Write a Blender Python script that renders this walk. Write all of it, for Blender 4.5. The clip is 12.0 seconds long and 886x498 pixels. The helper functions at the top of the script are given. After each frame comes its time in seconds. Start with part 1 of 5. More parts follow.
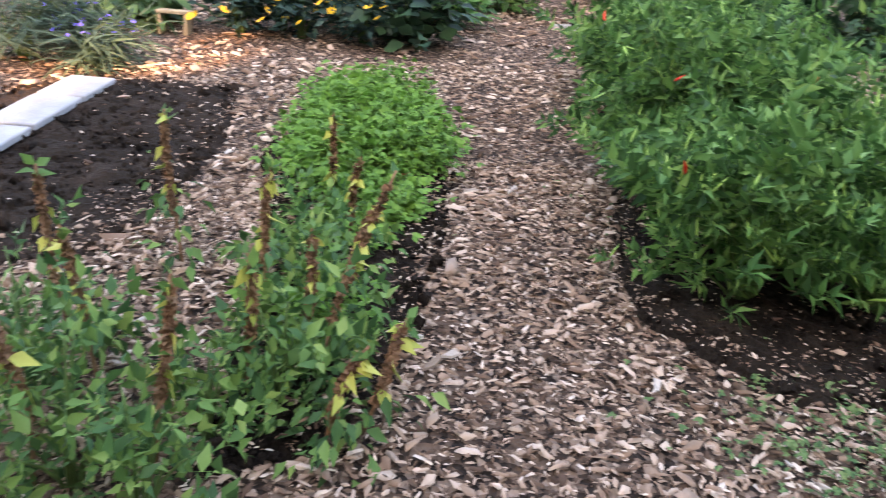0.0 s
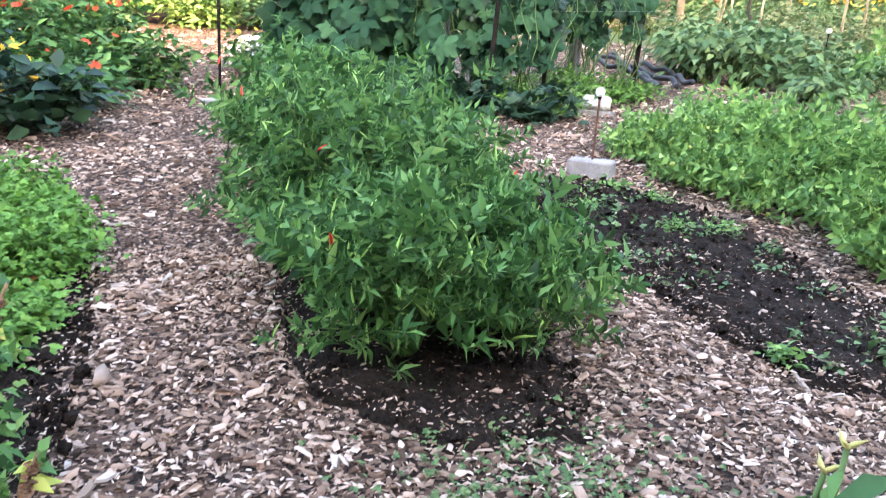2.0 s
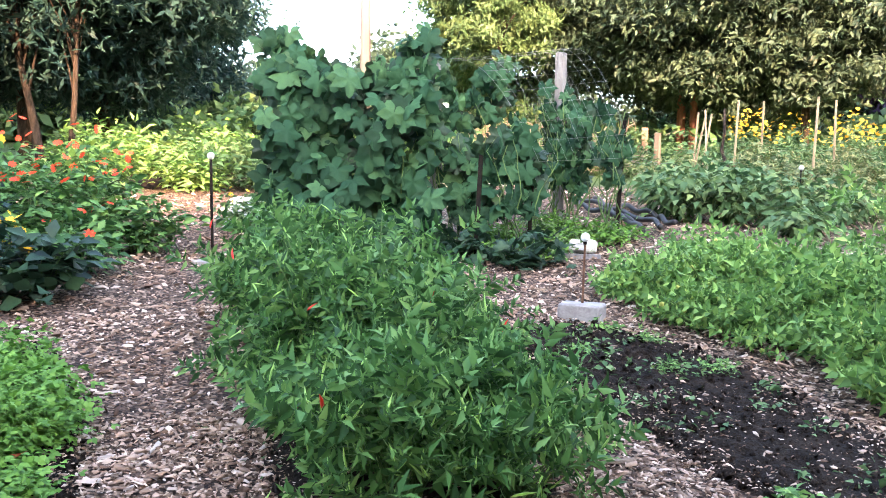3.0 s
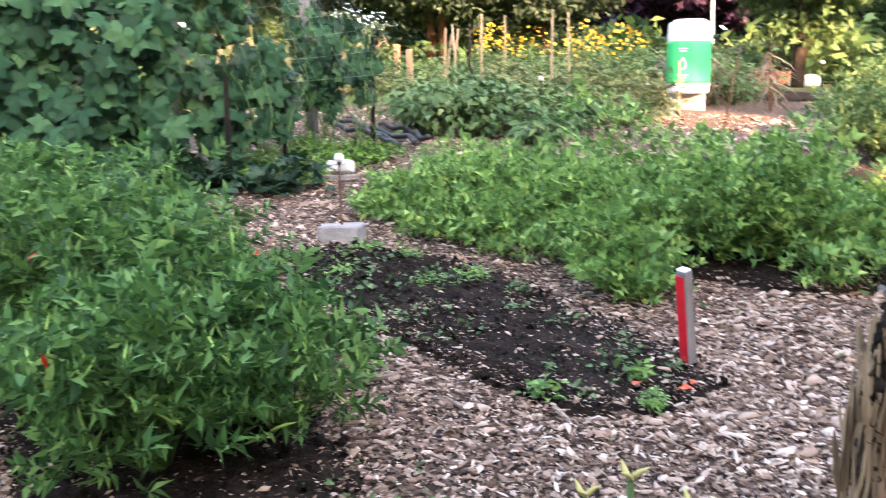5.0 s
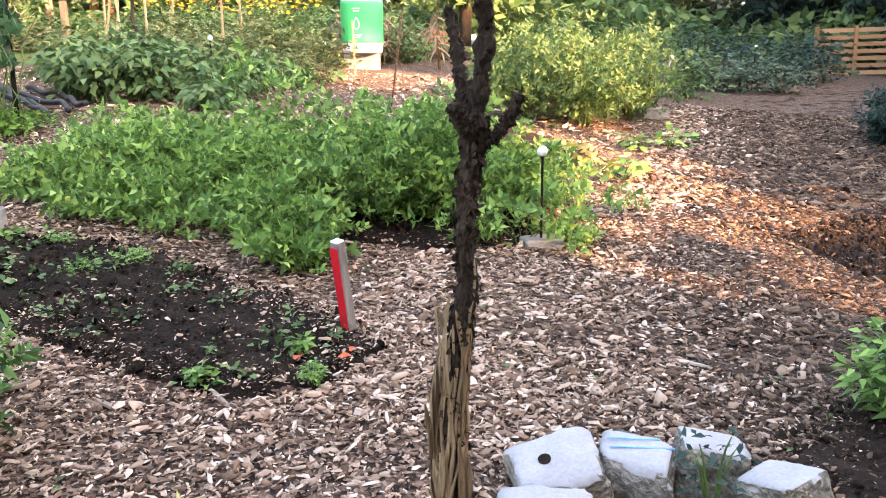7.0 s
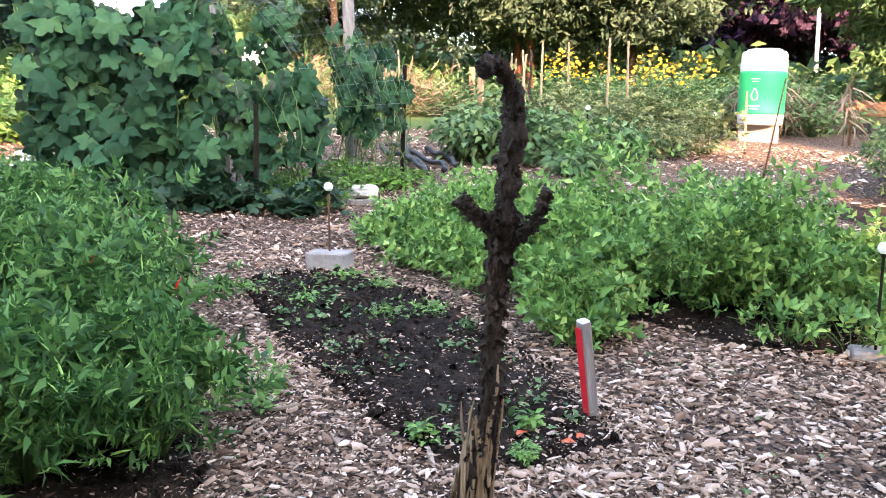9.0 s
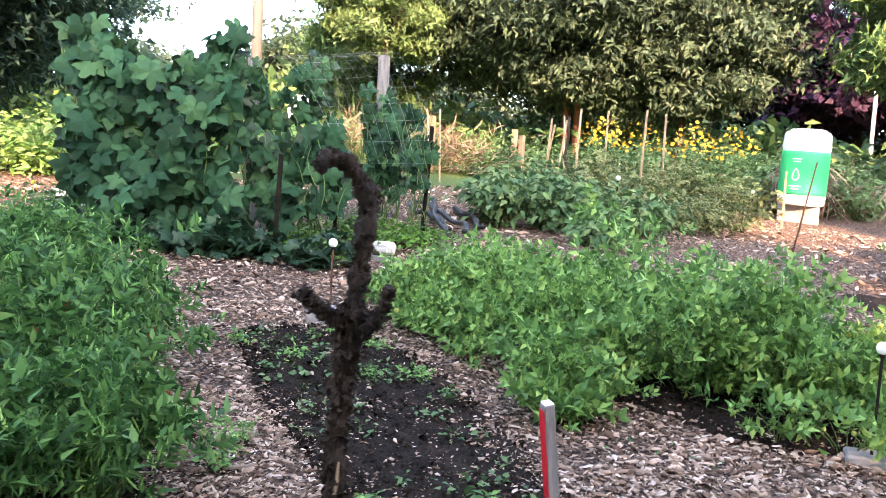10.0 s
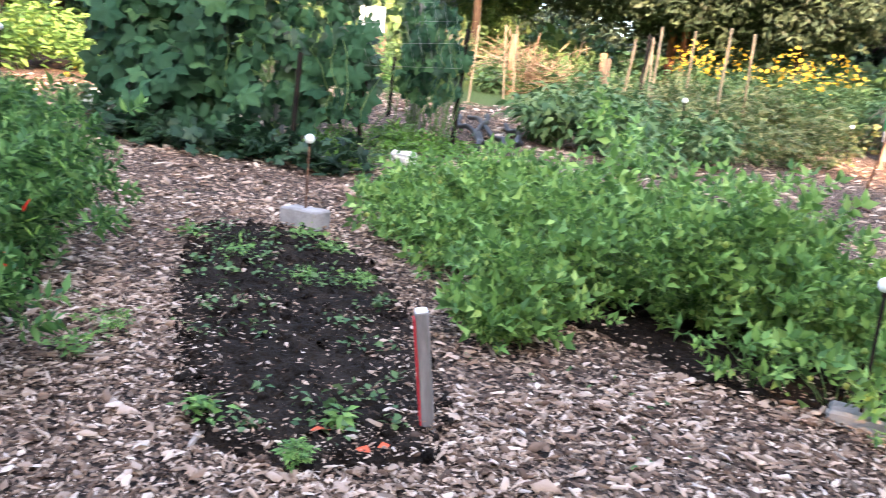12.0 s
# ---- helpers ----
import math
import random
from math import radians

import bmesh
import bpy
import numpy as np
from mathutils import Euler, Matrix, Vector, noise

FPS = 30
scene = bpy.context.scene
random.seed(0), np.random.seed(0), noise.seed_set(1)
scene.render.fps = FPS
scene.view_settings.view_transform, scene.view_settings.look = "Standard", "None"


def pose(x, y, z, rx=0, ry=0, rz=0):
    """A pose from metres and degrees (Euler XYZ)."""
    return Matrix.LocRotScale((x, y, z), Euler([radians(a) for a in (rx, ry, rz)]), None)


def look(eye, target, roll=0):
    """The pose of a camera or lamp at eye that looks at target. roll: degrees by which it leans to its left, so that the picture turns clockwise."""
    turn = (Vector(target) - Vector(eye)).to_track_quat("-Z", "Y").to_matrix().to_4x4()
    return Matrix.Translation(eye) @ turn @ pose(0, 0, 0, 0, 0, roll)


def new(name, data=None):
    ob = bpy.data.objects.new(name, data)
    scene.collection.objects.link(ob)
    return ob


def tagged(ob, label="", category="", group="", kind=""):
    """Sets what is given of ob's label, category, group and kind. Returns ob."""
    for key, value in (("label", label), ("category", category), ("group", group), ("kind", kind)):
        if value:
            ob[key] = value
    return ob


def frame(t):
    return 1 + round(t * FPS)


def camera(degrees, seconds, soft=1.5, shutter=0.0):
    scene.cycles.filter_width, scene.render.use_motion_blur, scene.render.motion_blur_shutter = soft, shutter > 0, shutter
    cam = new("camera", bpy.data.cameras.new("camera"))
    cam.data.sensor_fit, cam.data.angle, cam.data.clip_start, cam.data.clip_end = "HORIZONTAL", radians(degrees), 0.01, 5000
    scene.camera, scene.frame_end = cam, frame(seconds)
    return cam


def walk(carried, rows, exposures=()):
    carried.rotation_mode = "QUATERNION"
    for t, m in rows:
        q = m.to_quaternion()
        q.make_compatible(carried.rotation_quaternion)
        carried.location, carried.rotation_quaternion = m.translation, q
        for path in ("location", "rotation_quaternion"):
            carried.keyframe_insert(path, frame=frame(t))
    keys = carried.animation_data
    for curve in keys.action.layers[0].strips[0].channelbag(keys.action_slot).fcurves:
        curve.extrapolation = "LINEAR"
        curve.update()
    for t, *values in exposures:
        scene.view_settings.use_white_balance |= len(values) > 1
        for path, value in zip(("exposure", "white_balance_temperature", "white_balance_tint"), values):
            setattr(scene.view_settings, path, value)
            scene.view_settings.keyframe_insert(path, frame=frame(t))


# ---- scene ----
cam = camera(57.3, 12.0, 1.0, 0.25)
PATH = [
    (0, (1.004, -0.499, 1.181), (-0.84, -0.161, 0.484), 4.9),
    (0.5, (0.981, -0.448, 1.188), (-0.772, 0.227, 0.499), 5.3),
    (1, (0.979, -0.424, 1.195), (-0.695, 0.439, 0.522), 4.7),
    (1.5, (0.98, -0.407, 1.208), (-0.659, 0.554, 0.583), 3.7),
    (2, (0.973, -0.389, 1.215), (-0.655, 0.662, 0.72), 3.4),
    (2.5, (0.978, -0.379, 1.266), (-0.688, 0.698, 1.01), 1.3),
    (2.7, (0.982, -0.379, 1.251), (-0.698, 0.696, 1.1), 0.8),
    (4.3, (0.957, -0.321, 1.236), (-0.692, 0.801, 1.086), 1.3),
    (4.5, (0.951, -0.301, 1.229), (-0.612, 0.927, 1.015), 0.4),
    (5, (0.969, -0.265, 1.236), (-0.321, 1.225, 0.899), -2.2),
    (5.5, (0.976, -0.203, 1.22), (0.0, 1.484, 0.771), -6.0),
    (6, (1.009, -0.144, 1.21), (0.272, 1.633, 0.665), -7.0),
    (6.5, (1.051, -0.141, 1.243), (0.433, 1.689, 0.723), -2.8),
    (7, (1.125, -0.15, 1.309), (0.469, 1.681, 0.84), -2.1),
    (7.5, (1.264, -0.072, 1.326), (0.424, 1.692, 0.898), -1.4),
    (7.7, (1.285, -0.035, 1.326), (0.31, 1.667, 0.913), -0.1),
    (9.3, (1.678, 0.324, 1.332), (0.17, 1.611, 1.067), -0.2),
    (9.5, (1.717, 0.36, 1.374), (0.197, 1.637, 1.139), 0.7),
    (10, (1.774, 0.522, 1.395), (0.214, 1.764, 1.237), 3.1),
    (10.5, (1.924, 0.767, 1.386), (0.323, 1.961, 1.274), 3.5),
    (10.7, (1.969, 0.859, 1.396), (0.409, 2.103, 1.262), 2.7),
    (11, (2.001, 1.054, 1.319), (0.504, 2.367, 1.137), 2.4),
    (11.2, (1.968, 1.163, 1.293), (0.496, 2.497, 1.063), 3.9),
    (11.5, (1.902, 1.379, 1.257), (0.394, 2.663, 0.979), 5.7),
    (12, (1.867, 1.518, 1.226), (0.179, 2.536, 0.886), 5.8),
]
walk(cam, [(t, look(eye, target, roll)) for t, eye, target, roll in PATH], [(0, 3.65, 7700, 19), (0.5, 3.95, 7050, 18), (1.5, 4.1, 6950, 17), (2.5, 4.1, 6600, 17), (4.5, 3.4, 7000, 20), (5, 3.8, 7100, 21), (5.5, 3.85, 7150, 20), (6.5, 3.74, 8100, 20), (7.5, 3.8, 7700, 20), (9.5, 3.8, 6750, 16), (10, 3.7, 6750, 18), (10.5, 3.65, 6750, 19), (11, 3.5, 6850, 20), (11.5, 3.65, 6750, 19), (12, 3.7, 6750, 19)])

# ---- light ----
SUN_FROM = Vector((0.86, -0.36, 0.36)).normalized()
world = bpy.data.worlds.new("world")
scene.world = world
world.use_nodes = True
wn = world.node_tree.nodes
sky = wn.new("ShaderNodeTexSky")
sky.sky_type = "NISHITA"
sky.sun_disc = False
sky.sun_elevation = math.asin(SUN_FROM.z)
sky.sun_rotation = math.atan2(SUN_FROM.x, SUN_FROM.y)
sky.air_density, sky.dust_density, sky.ozone_density = 1.0, 3.0, 1.0
world.node_tree.links.new(sky.outputs[0], wn["Background"].inputs[0])
wn["Background"].inputs[1].default_value = 0.15
sun = new("sun", bpy.data.lights.new("sun", "SUN"))
sun.data.energy, sun.data.angle, sun.data.color = 2.5, radians(0.8), (1.0, 0.63, 0.38)
sun.matrix_world = look((0, 0, 30), Vector((0, 0, 30)) - SUN_FROM)

rng = np.random.default_rng(7)


# ---- ground height ----
def G(x, y):
    """Height of the sloping garden ground."""
    x, y = np.asarray(x, float), np.asarray(y, float)
    s = np.clip((y - 4) / 2.5, 0, 1)
    h = -0.088 * x + 0.025 * y + 0.25 * s * s * (3 - 2 * s) * np.clip(-x / 3, 0, 1)
    h = np.where(h > 2, 2 + 2 * np.tanh((h - 2) / 2), h)
    return np.where(h < -0.6, -0.6 - 0.6 * np.tanh((-h - 0.6) / 0.6), h)


def gz(x, y):
    return float(G(x, y))


# ---- materials ----
def M(name, cols, scale=6.0, rough=0.8, bump=0.3, bscale=40.0, island=0.0, random=0.0, transl=0.0, metal=0.0, stretch=(1, 1, 1), dist=0.02, spec=0.3, gain=1.0):
    """Procedural surface: a ramp of colours over noise, with a share of per-piece randomness."""
    m = bpy.data.materials.new(name)
    m.use_nodes = True
    n, l = m.node_tree.nodes, m.node_tree.links
    b = n["Principled BSDF"]
    b.inputs["Roughness"].default_value = rough
    b.inputs["Metallic"].default_value = metal
    b.inputs["Specular IOR Level"].default_value = spec
    tc, mp = n.new("ShaderNodeTexCoord"), n.new("ShaderNodeMapping")
    mp.inputs["Scale"].default_value = stretch
    l.new(tc.outputs["Object"], mp.inputs[0])
    big, fine = n.new("ShaderNodeTexNoise"), n.new("ShaderNodeTexNoise")
    big.inputs["Scale"].default_value, big.inputs["Detail"].default_value = scale, 6
    fine.inputs["Scale"].default_value, fine.inputs["Detail"].default_value = bscale, 5
    l.new(mp.outputs[0], big.inputs["Vector"])
    l.new(mp.outputs[0], fine.inputs["Vector"])
    f = n.new("ShaderNodeMix")
    f.inputs[0].default_value = 0.35
    l.new(big.outputs[0], f.inputs[2])
    l.new(fine.outputs[0], f.inputs[3])
    fac = f.outputs[0]
    if island or random:
        src = n.new("ShaderNodeNewGeometry") if island else n.new("ShaderNodeObjectInfo")
        k = n.new("ShaderNodeMix")
        k.inputs[0].default_value = island or random
        l.new(fac, k.inputs[2])
        l.new(src.outputs["Random Per Island" if island else "Random"], k.inputs[3])
        fac = k.outputs[0]
    r = n.new("ShaderNodeValToRGB")
    e = r.color_ramp.elements
    lo, hi = (0.05, 0.95) if island or random else (0.3, 0.7)
    while len(e) < len(cols):
        e.new(0.5)
    for i, c in enumerate(cols):
        e[i].position = lo + (hi - lo) * i / max(1, len(cols) - 1)
        e[i].color = (*[v * gain for v in c], 1)
    l.new(fac, r.inputs[0])
    l.new(r.outputs[0], b.inputs["Base Color"])
    if bump:
        bp = n.new("ShaderNodeBump")
        bp.inputs["Strength"].default_value, bp.inputs["Distance"].default_value = bump, dist
        l.new(fine.outputs[0], bp.inputs["Height"])
        l.new(bp.outputs[0], b.inputs["Normal"])
    if transl:
        t, mx = n.new("ShaderNodeBsdfTranslucent"), n.new("ShaderNodeMixShader")
        l.new(r.outputs[0], t.inputs[0])
        mx.inputs[0].default_value = transl
        l.new(b.outputs[0], mx.inputs[1])
        l.new(t.outputs[0], mx.inputs[2])
        l.new(mx.outputs[0], n["Material Output"].inputs[0])
    return m


def leafmat(name, *cols, rough=0.52, transl=0.25):
    cols = [(r * 1.12, g * 1.0, v * 1.8) for r, g, v in cols]
    return M(name, cols, 3.0, rough, 0.15, 60, island=0.65, transl=transl, spec=0.2, dist=0.004)


CHIP = M("wood_chip", [(0.035, 0.02, 0.013), (0.115, 0.068, 0.044), (0.23, 0.148, 0.099), (0.36, 0.25, 0.18), (0.51, 0.385, 0.295), (0.77, 0.65, 0.55)], 14, 0.85, 0.6, 120, island=0.75, dist=0.004)
# old chips' brown, darkened further for the shade on the right
CHIP_OLD_SHADED = M("old_shaded_wood_chip", [(0.014, 0.009, 0.005), (0.035, 0.02, 0.012), (0.075, 0.046, 0.028), (0.14, 0.092, 0.06), (0.34, 0.255, 0.19)], 14, 0.88, 0.6, 120, island=0.72, dist=0.004)
# old mulch's brown with the right side's shade put into it
MULCH_OLD_SHADED = M("old_shaded_mulch", [(0.016, 0.01, 0.006), (0.042, 0.026, 0.016), (0.085, 0.055, 0.036)], 9, 0.95, 1.0, 50, dist=0.04, spec=0.15)
CHIP_BIG = M("weathered_wood", [(0.09, 0.055, 0.035), (0.25, 0.18, 0.13), (0.45, 0.38, 0.32), (0.6, 0.54, 0.48)], 9, 0.85, 0.5, 60, random=0.75, stretch=(1, 6, 1), dist=0.004)
SOIL = M("dark_soil", [(0.008, 0.0055, 0.004), (0.02, 0.0135, 0.0095), (0.042, 0.029, 0.02)], 6, 0.95, 1.0, 60, dist=0.05, spec=0.15)
SOIL_BROWN = M("brown_soil", [(0.011, 0.008, 0.006), (0.023, 0.0155, 0.011), (0.043, 0.029, 0.021)], 5, 0.95, 1.0, 45, dist=0.03, spec=0.15)
STONE = M("pale_limestone", [(0.3, 0.29, 0.26), (0.5, 0.49, 0.46), (0.68, 0.68, 0.66)], 7, 0.9, 0.7, 60, dist=0.012)
STONE_CUT = M("sawn_limestone", [(0.22, 0.225, 0.235), (0.32, 0.325, 0.335), (0.41, 0.415, 0.425)], 5, 0.8, 0.15, 90, dist=0.004)
STONE_ROUGH = M("split_limestone", [(0.08, 0.074, 0.06), (0.22, 0.205, 0.175), (0.38, 0.36, 0.32)], 12, 0.95, 1.0, 50, dist=0.03)
CONCRETE = M("concrete", [(0.17, 0.165, 0.155), (0.27, 0.26, 0.25), (0.36, 0.35, 0.33)], 8, 0.9, 0.6, 70, dist=0.008)
BLUE_CHALK = M("blue_chalk", [(0.1, 0.35, 0.6), (0.25, 0.5, 0.7)], 30, 0.9, 0.1, 60)
WOOD_GREY = M("grey_weathered_wood", [(0.1, 0.095, 0.09), (0.2, 0.19, 0.18), (0.3, 0.285, 0.27)], 6, 0.85, 0.5, 40, stretch=(6, 6, 0.6), dist=0.006)
WOOD_TAN = M("tan_stake_wood", [(0.24, 0.17, 0.1), (0.36, 0.27, 0.17), (0.48, 0.38, 0.26)], 6, 0.8, 0.3, 40, stretch=(6, 6, 0.6), random=0.4)
WOOD_PALLET = M("pallet_wood", [(0.22, 0.11, 0.05), (0.34, 0.18, 0.09), (0.42, 0.25, 0.14)], 6, 0.8, 0.3, 40, random=0.5)
RED = M("red_paint", [(0.5, 0.01, 0.02), (0.7, 0.02, 0.03)], 12, 0.5, 0.2, 60, dist=0.003)
RUST = M("rusted_steel", [(0.05, 0.025, 0.018), (0.12, 0.06, 0.035), (0.2, 0.1, 0.055)], 25, 0.85, 0.5, 90, dist=0.003)
STEEL_DARK = M("dark_green_steel", [(0.005, 0.005, 0.005), (0.012, 0.01, 0.008), (0.035, 0.019, 0.012)], 12, 0.75, 0.3, 80, dist=0.002, spec=0.08)
WHITE_PLASTIC = M("white_plastic", [(0.72, 0.73, 0.74), (0.8, 0.8, 0.8)], 4, 0.4, 0.05, 50)
BALL = M("frosted_globe", [(0.7, 0.72, 0.7), (0.8, 0.8, 0.78)], 9, 0.35, 0.05, 50)
GREEN_LABEL = M("green_label", [(0.02, 0.42, 0.13), (0.03, 0.5, 0.17)], 3, 0.4, 0.05, 50)
BLACK_HOSE = M("black_hose", [(0.012, 0.012, 0.013), (0.025, 0.025, 0.027)], 9, 0.55, 0.1, 60)
WIRE = M("galvanised_wire", [(0.22, 0.22, 0.22), (0.34, 0.34, 0.34)], 9, 0.5, 0.1, 60, metal=0.6)
BARK = M("dark_bark", [(0.01, 0.007, 0.005), (0.03, 0.02, 0.013), (0.075, 0.05, 0.034)], 10, 0.95, 1.0, 35, stretch=(3, 3, 0.5), dist=0.03)
BARK_TAN = M("peeling_tan_bark", [(0.1, 0.065, 0.035), (0.24, 0.165, 0.095), (0.36, 0.27, 0.17)], 10, 0.9, 0.8, 45, stretch=(4, 4, 0.4), dist=0.01)
BARK_RED = M("reddish_bark", [(0.09, 0.035, 0.022), (0.2, 0.085, 0.055)], 8, 0.9, 0.8, 30, stretch=(3, 3, 0.5), dist=0.03)
STEM = M("green_stem", [(0.05, 0.1, 0.025), (0.1, 0.17, 0.045)], 8, 0.6, 0.1, 50)
STEM_BROWN = M("brown_stem", [(0.08, 0.042, 0.024), (0.2, 0.11, 0.058), (0.32, 0.19, 0.11)], 30, 0.9, 0.8, 90, dist=0.008)
L_PEPPER = leafmat("pepper_leaf", (0.009, 0.034, 0.006), (0.032, 0.105, 0.015), (0.082, 0.21, 0.03), (0.2, 0.37, 0.06))
L_PARSLEY = leafmat("parsley_leaf", (0.05, 0.14, 0.014), (0.1, 0.25, 0.022), (0.17, 0.35, 0.035))
L_BASIL = leafmat("basil_leaf", (0.016, 0.055, 0.012), (0.042, 0.12, 0.02), (0.1, 0.22, 0.03), (0.24, 0.36, 0.055))
L_YELLOW = leafmat("yellowing_leaf", (0.3, 0.36, 0.05), (0.45, 0.47, 0.09), (0.5, 0.45, 0.12))
L_YELLOW_O = M("yellow_basil_leaf", [(0.2, 0.3, 0.05), (0.42, 0.45, 0.09), (0.5, 0.45, 0.12)], 5, 0.5, 0.1, 60, random=0.6, transl=0.25)
L_TOMATILLO = leafmat("tomatillo_leaf", (0.026, 0.078, 0.014), (0.085, 0.205, 0.03), (0.17, 0.35, 0.048), (0.32, 0.49, 0.08))
L_ROW = leafmat("yellowing_row_leaf", (0.04, 0.08, 0.018), (0.09, 0.14, 0.028), (0.18, 0.22, 0.045), (0.32, 0.31, 0.09))
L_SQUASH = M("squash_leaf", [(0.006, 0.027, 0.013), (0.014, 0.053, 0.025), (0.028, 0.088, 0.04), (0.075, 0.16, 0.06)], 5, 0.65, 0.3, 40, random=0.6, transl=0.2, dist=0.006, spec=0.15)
# darker squash leaf; on inner foliage its colour stands in for shade
L_SQUASH_J = M("squash_leaf_dark_shaded", [(0.005, 0.02, 0.01), (0.012, 0.038, 0.018), (0.022, 0.06, 0.026), (0.055, 0.12, 0.035)], 5, 0.5, 0.3, 40, island=0.6, transl=0.2, dist=0.006)
L_GARDEN = leafmat("garden_leaf", (0.03, 0.08, 0.018), (0.06, 0.14, 0.028), (0.11, 0.2, 0.04), (0.2, 0.29, 0.06))
L_DARK = leafmat("dark_leaf", (0.01, 0.032, 0.016), (0.02, 0.055, 0.025), (0.035, 0.08, 0.032))
L_GREY = leafmat("grey_green_leaf", (0.03, 0.065, 0.025), (0.06, 0.11, 0.04), (0.1, 0.16, 0.055))
L_TREE = leafmat("tree_leaf", (0.014, 0.03, 0.012), (0.03, 0.058, 0.02), (0.05, 0.088, 0.029), (0.075, 0.12, 0.038))
L_LOCUST = leafmat("locust_leaf", (0.03, 0.072, 0.016), (0.065, 0.125, 0.026), (0.11, 0.18, 0.036))
L_PURPLE = leafmat("purple_leaf", (0.015, 0.008, 0.012), (0.035, 0.018, 0.025), (0.06, 0.035, 0.04))
L_STRAW = leafmat("dry_straw", (0.1, 0.08, 0.03), (0.2, 0.16, 0.06), (0.3, 0.24, 0.1), (0.14, 0.18, 0.04))
PETAL_YELLOW = leafmat("yellow_petal", (0.6, 0.35, 0.01), (0.8, 0.5, 0.02), (0.85, 0.6, 0.04))
PETAL_RED = leafmat("red_petal", (0.6, 0.03, 0.01), (0.75, 0.07, 0.015), (0.8, 0.12, 0.03))
PETAL_BLUE = leafmat("blue_petal", (0.12, 0.1, 0.35), (0.22, 0.2, 0.5))
PEPPER_GREEN = M("green_chilli", [(0.18, 0.38, 0.06), (0.3, 0.52, 0.12), (0.4, 0.6, 0.18)], 9, 0.35, 0, 40, random=0.5)
PEPPER_RED = M("red_chilli", [(0.55, 0.015, 0.01), (0.7, 0.04, 0.015)], 9, 0.3, 0, 40)
HUSK = M("tomatillo_husk", [(0.22, 0.36, 0.07), (0.36, 0.48, 0.12), (0.5, 0.5, 0.14)], 9, 0.5, 0.3, 40, random=0.6, transl=0.2)
ORANGE_LEAF = M("orange_fallen_leaf", [(0.5, 0.07, 0.03), (0.65, 0.14, 0.05)], 20, 0.7, 0.3, 60)
SIGN_WHITE = M("white_sheet", [(0.75, 0.77, 0.8), (0.8, 0.82, 0.84)], 3, 0.6, 0.1, 30)
ORANGE_TARP = M("orange_clutter", [(0.45, 0.15, 0.07), (0.6, 0.25, 0.13)], 5, 0.8, 0.3, 30)
BLUE_TARP = M("blue_tarp", [(0.02, 0.12, 0.35), (0.04, 0.2, 0.5)], 5, 0.5, 0.4, 30)
POLE_GREY = M("utility_pole_wood", [(0.07, 0.065, 0.065), (0.12, 0.112, 0.11)], 4, 0.9, 0.3, 20, stretch=(4, 4, 0.3))


# ---- mesh tools ----
def raw(name, V, loops, sizes, mats, idx=None, smooth=False):
    me = bpy.data.meshes.new(name)
    V, loops, sizes = np.asarray(V, np.float32), np.asarray(loops, np.int32), np.asarray(sizes, np.int32)
    me.vertices.add(len(V))
    me.vertices.foreach_set("co", V.ravel())
    me.loops.add(len(loops))
    me.loops.foreach_set("vertex_index", loops)
    me.polygons.add(len(sizes))
    me.polygons.foreach_set("loop_start", np.r_[0, np.cumsum(sizes)[:-1]].astype(np.int32))
    for m in mats if isinstance(mats, (list, tuple)) else [mats]:
        me.materials.append(m)
    if idx is not None:
        me.polygons.foreach_set("material_index", np.asarray(idx, np.int32))
    if smooth:
        me.polygons.foreach_set("use_smooth", np.ones(len(sizes), bool))
    me.update(calc_edges=True)
    me.validate()
    return me


def put(name, me, parent=None, label="", at=None):
    ob = new(name, me)
    if parent:
        ob.parent = parent
    if at is not None:
        ob.matrix_basis = at
    if label:
        tagged(ob, label)
    return ob


def empty(name, label, category, at, group="", kind=""):
    ob = new(name)
    ob.empty_display_size = 0.1
    ob.matrix_basis = at
    return tagged(ob, label, category, group, kind)


def part(name, bm, material, parent, label="", at=None, smooth=False):
    me = bpy.data.meshes.new(name)
    bm.to_mesh(me)
    bm.free()
    me.materials.append(material)
    if smooth:
        me.polygons.foreach_set("use_smooth", np.ones(len(me.polygons), bool))
    return put(name, me, parent, label, at)


def box(sx, sy, sz, bevel=0.004, rough=0.0, seed=0, segs=1):
    """A worn box standing on z = 0."""
    bm = bmesh.new()
    bmesh.ops.create_cube(bm, size=1)
    bmesh.ops.transform(bm, matrix=Matrix.Diagonal((sx, sy, sz, 1)) @ Matrix.Translation((0, 0, 0.5)), verts=bm.verts)
    if bevel:
        bmesh.ops.bevel(bm, geom=bm.edges[:], offset=bevel, segments=segs, affect="EDGES")
    if rough:
        bmesh.ops.subdivide_edges(bm, edges=bm.edges[:], cuts=3, use_grid_fill=True)
        for v in bm.verts:
            v.co += noise.noise_vector(v.co * 14 + Vector((seed * 9.1, 0, 0))) * rough + noise.noise_vector(v.co * 40 + Vector((seed * 3.1, 0, 0))) * rough * 0.5
    return bm


def template(profile, fold=0.25, droop=0.25, curl=0.0):
    """A pointed leaf along +y: rows of (length, half width)."""
    V, F = [], []
    for y, w in profile:
        z = -droop * y * y
        V += [(-w, y, z + fold * w), (0, y, z), (w, y, z + fold * w)]
    for i in range(len(profile) - 1):
        a = 3 * i
        F += [(a, a + 1, a + 4, a + 3), (a + 1, a + 2, a + 5, a + 4)]
    return np.array(V, float), F


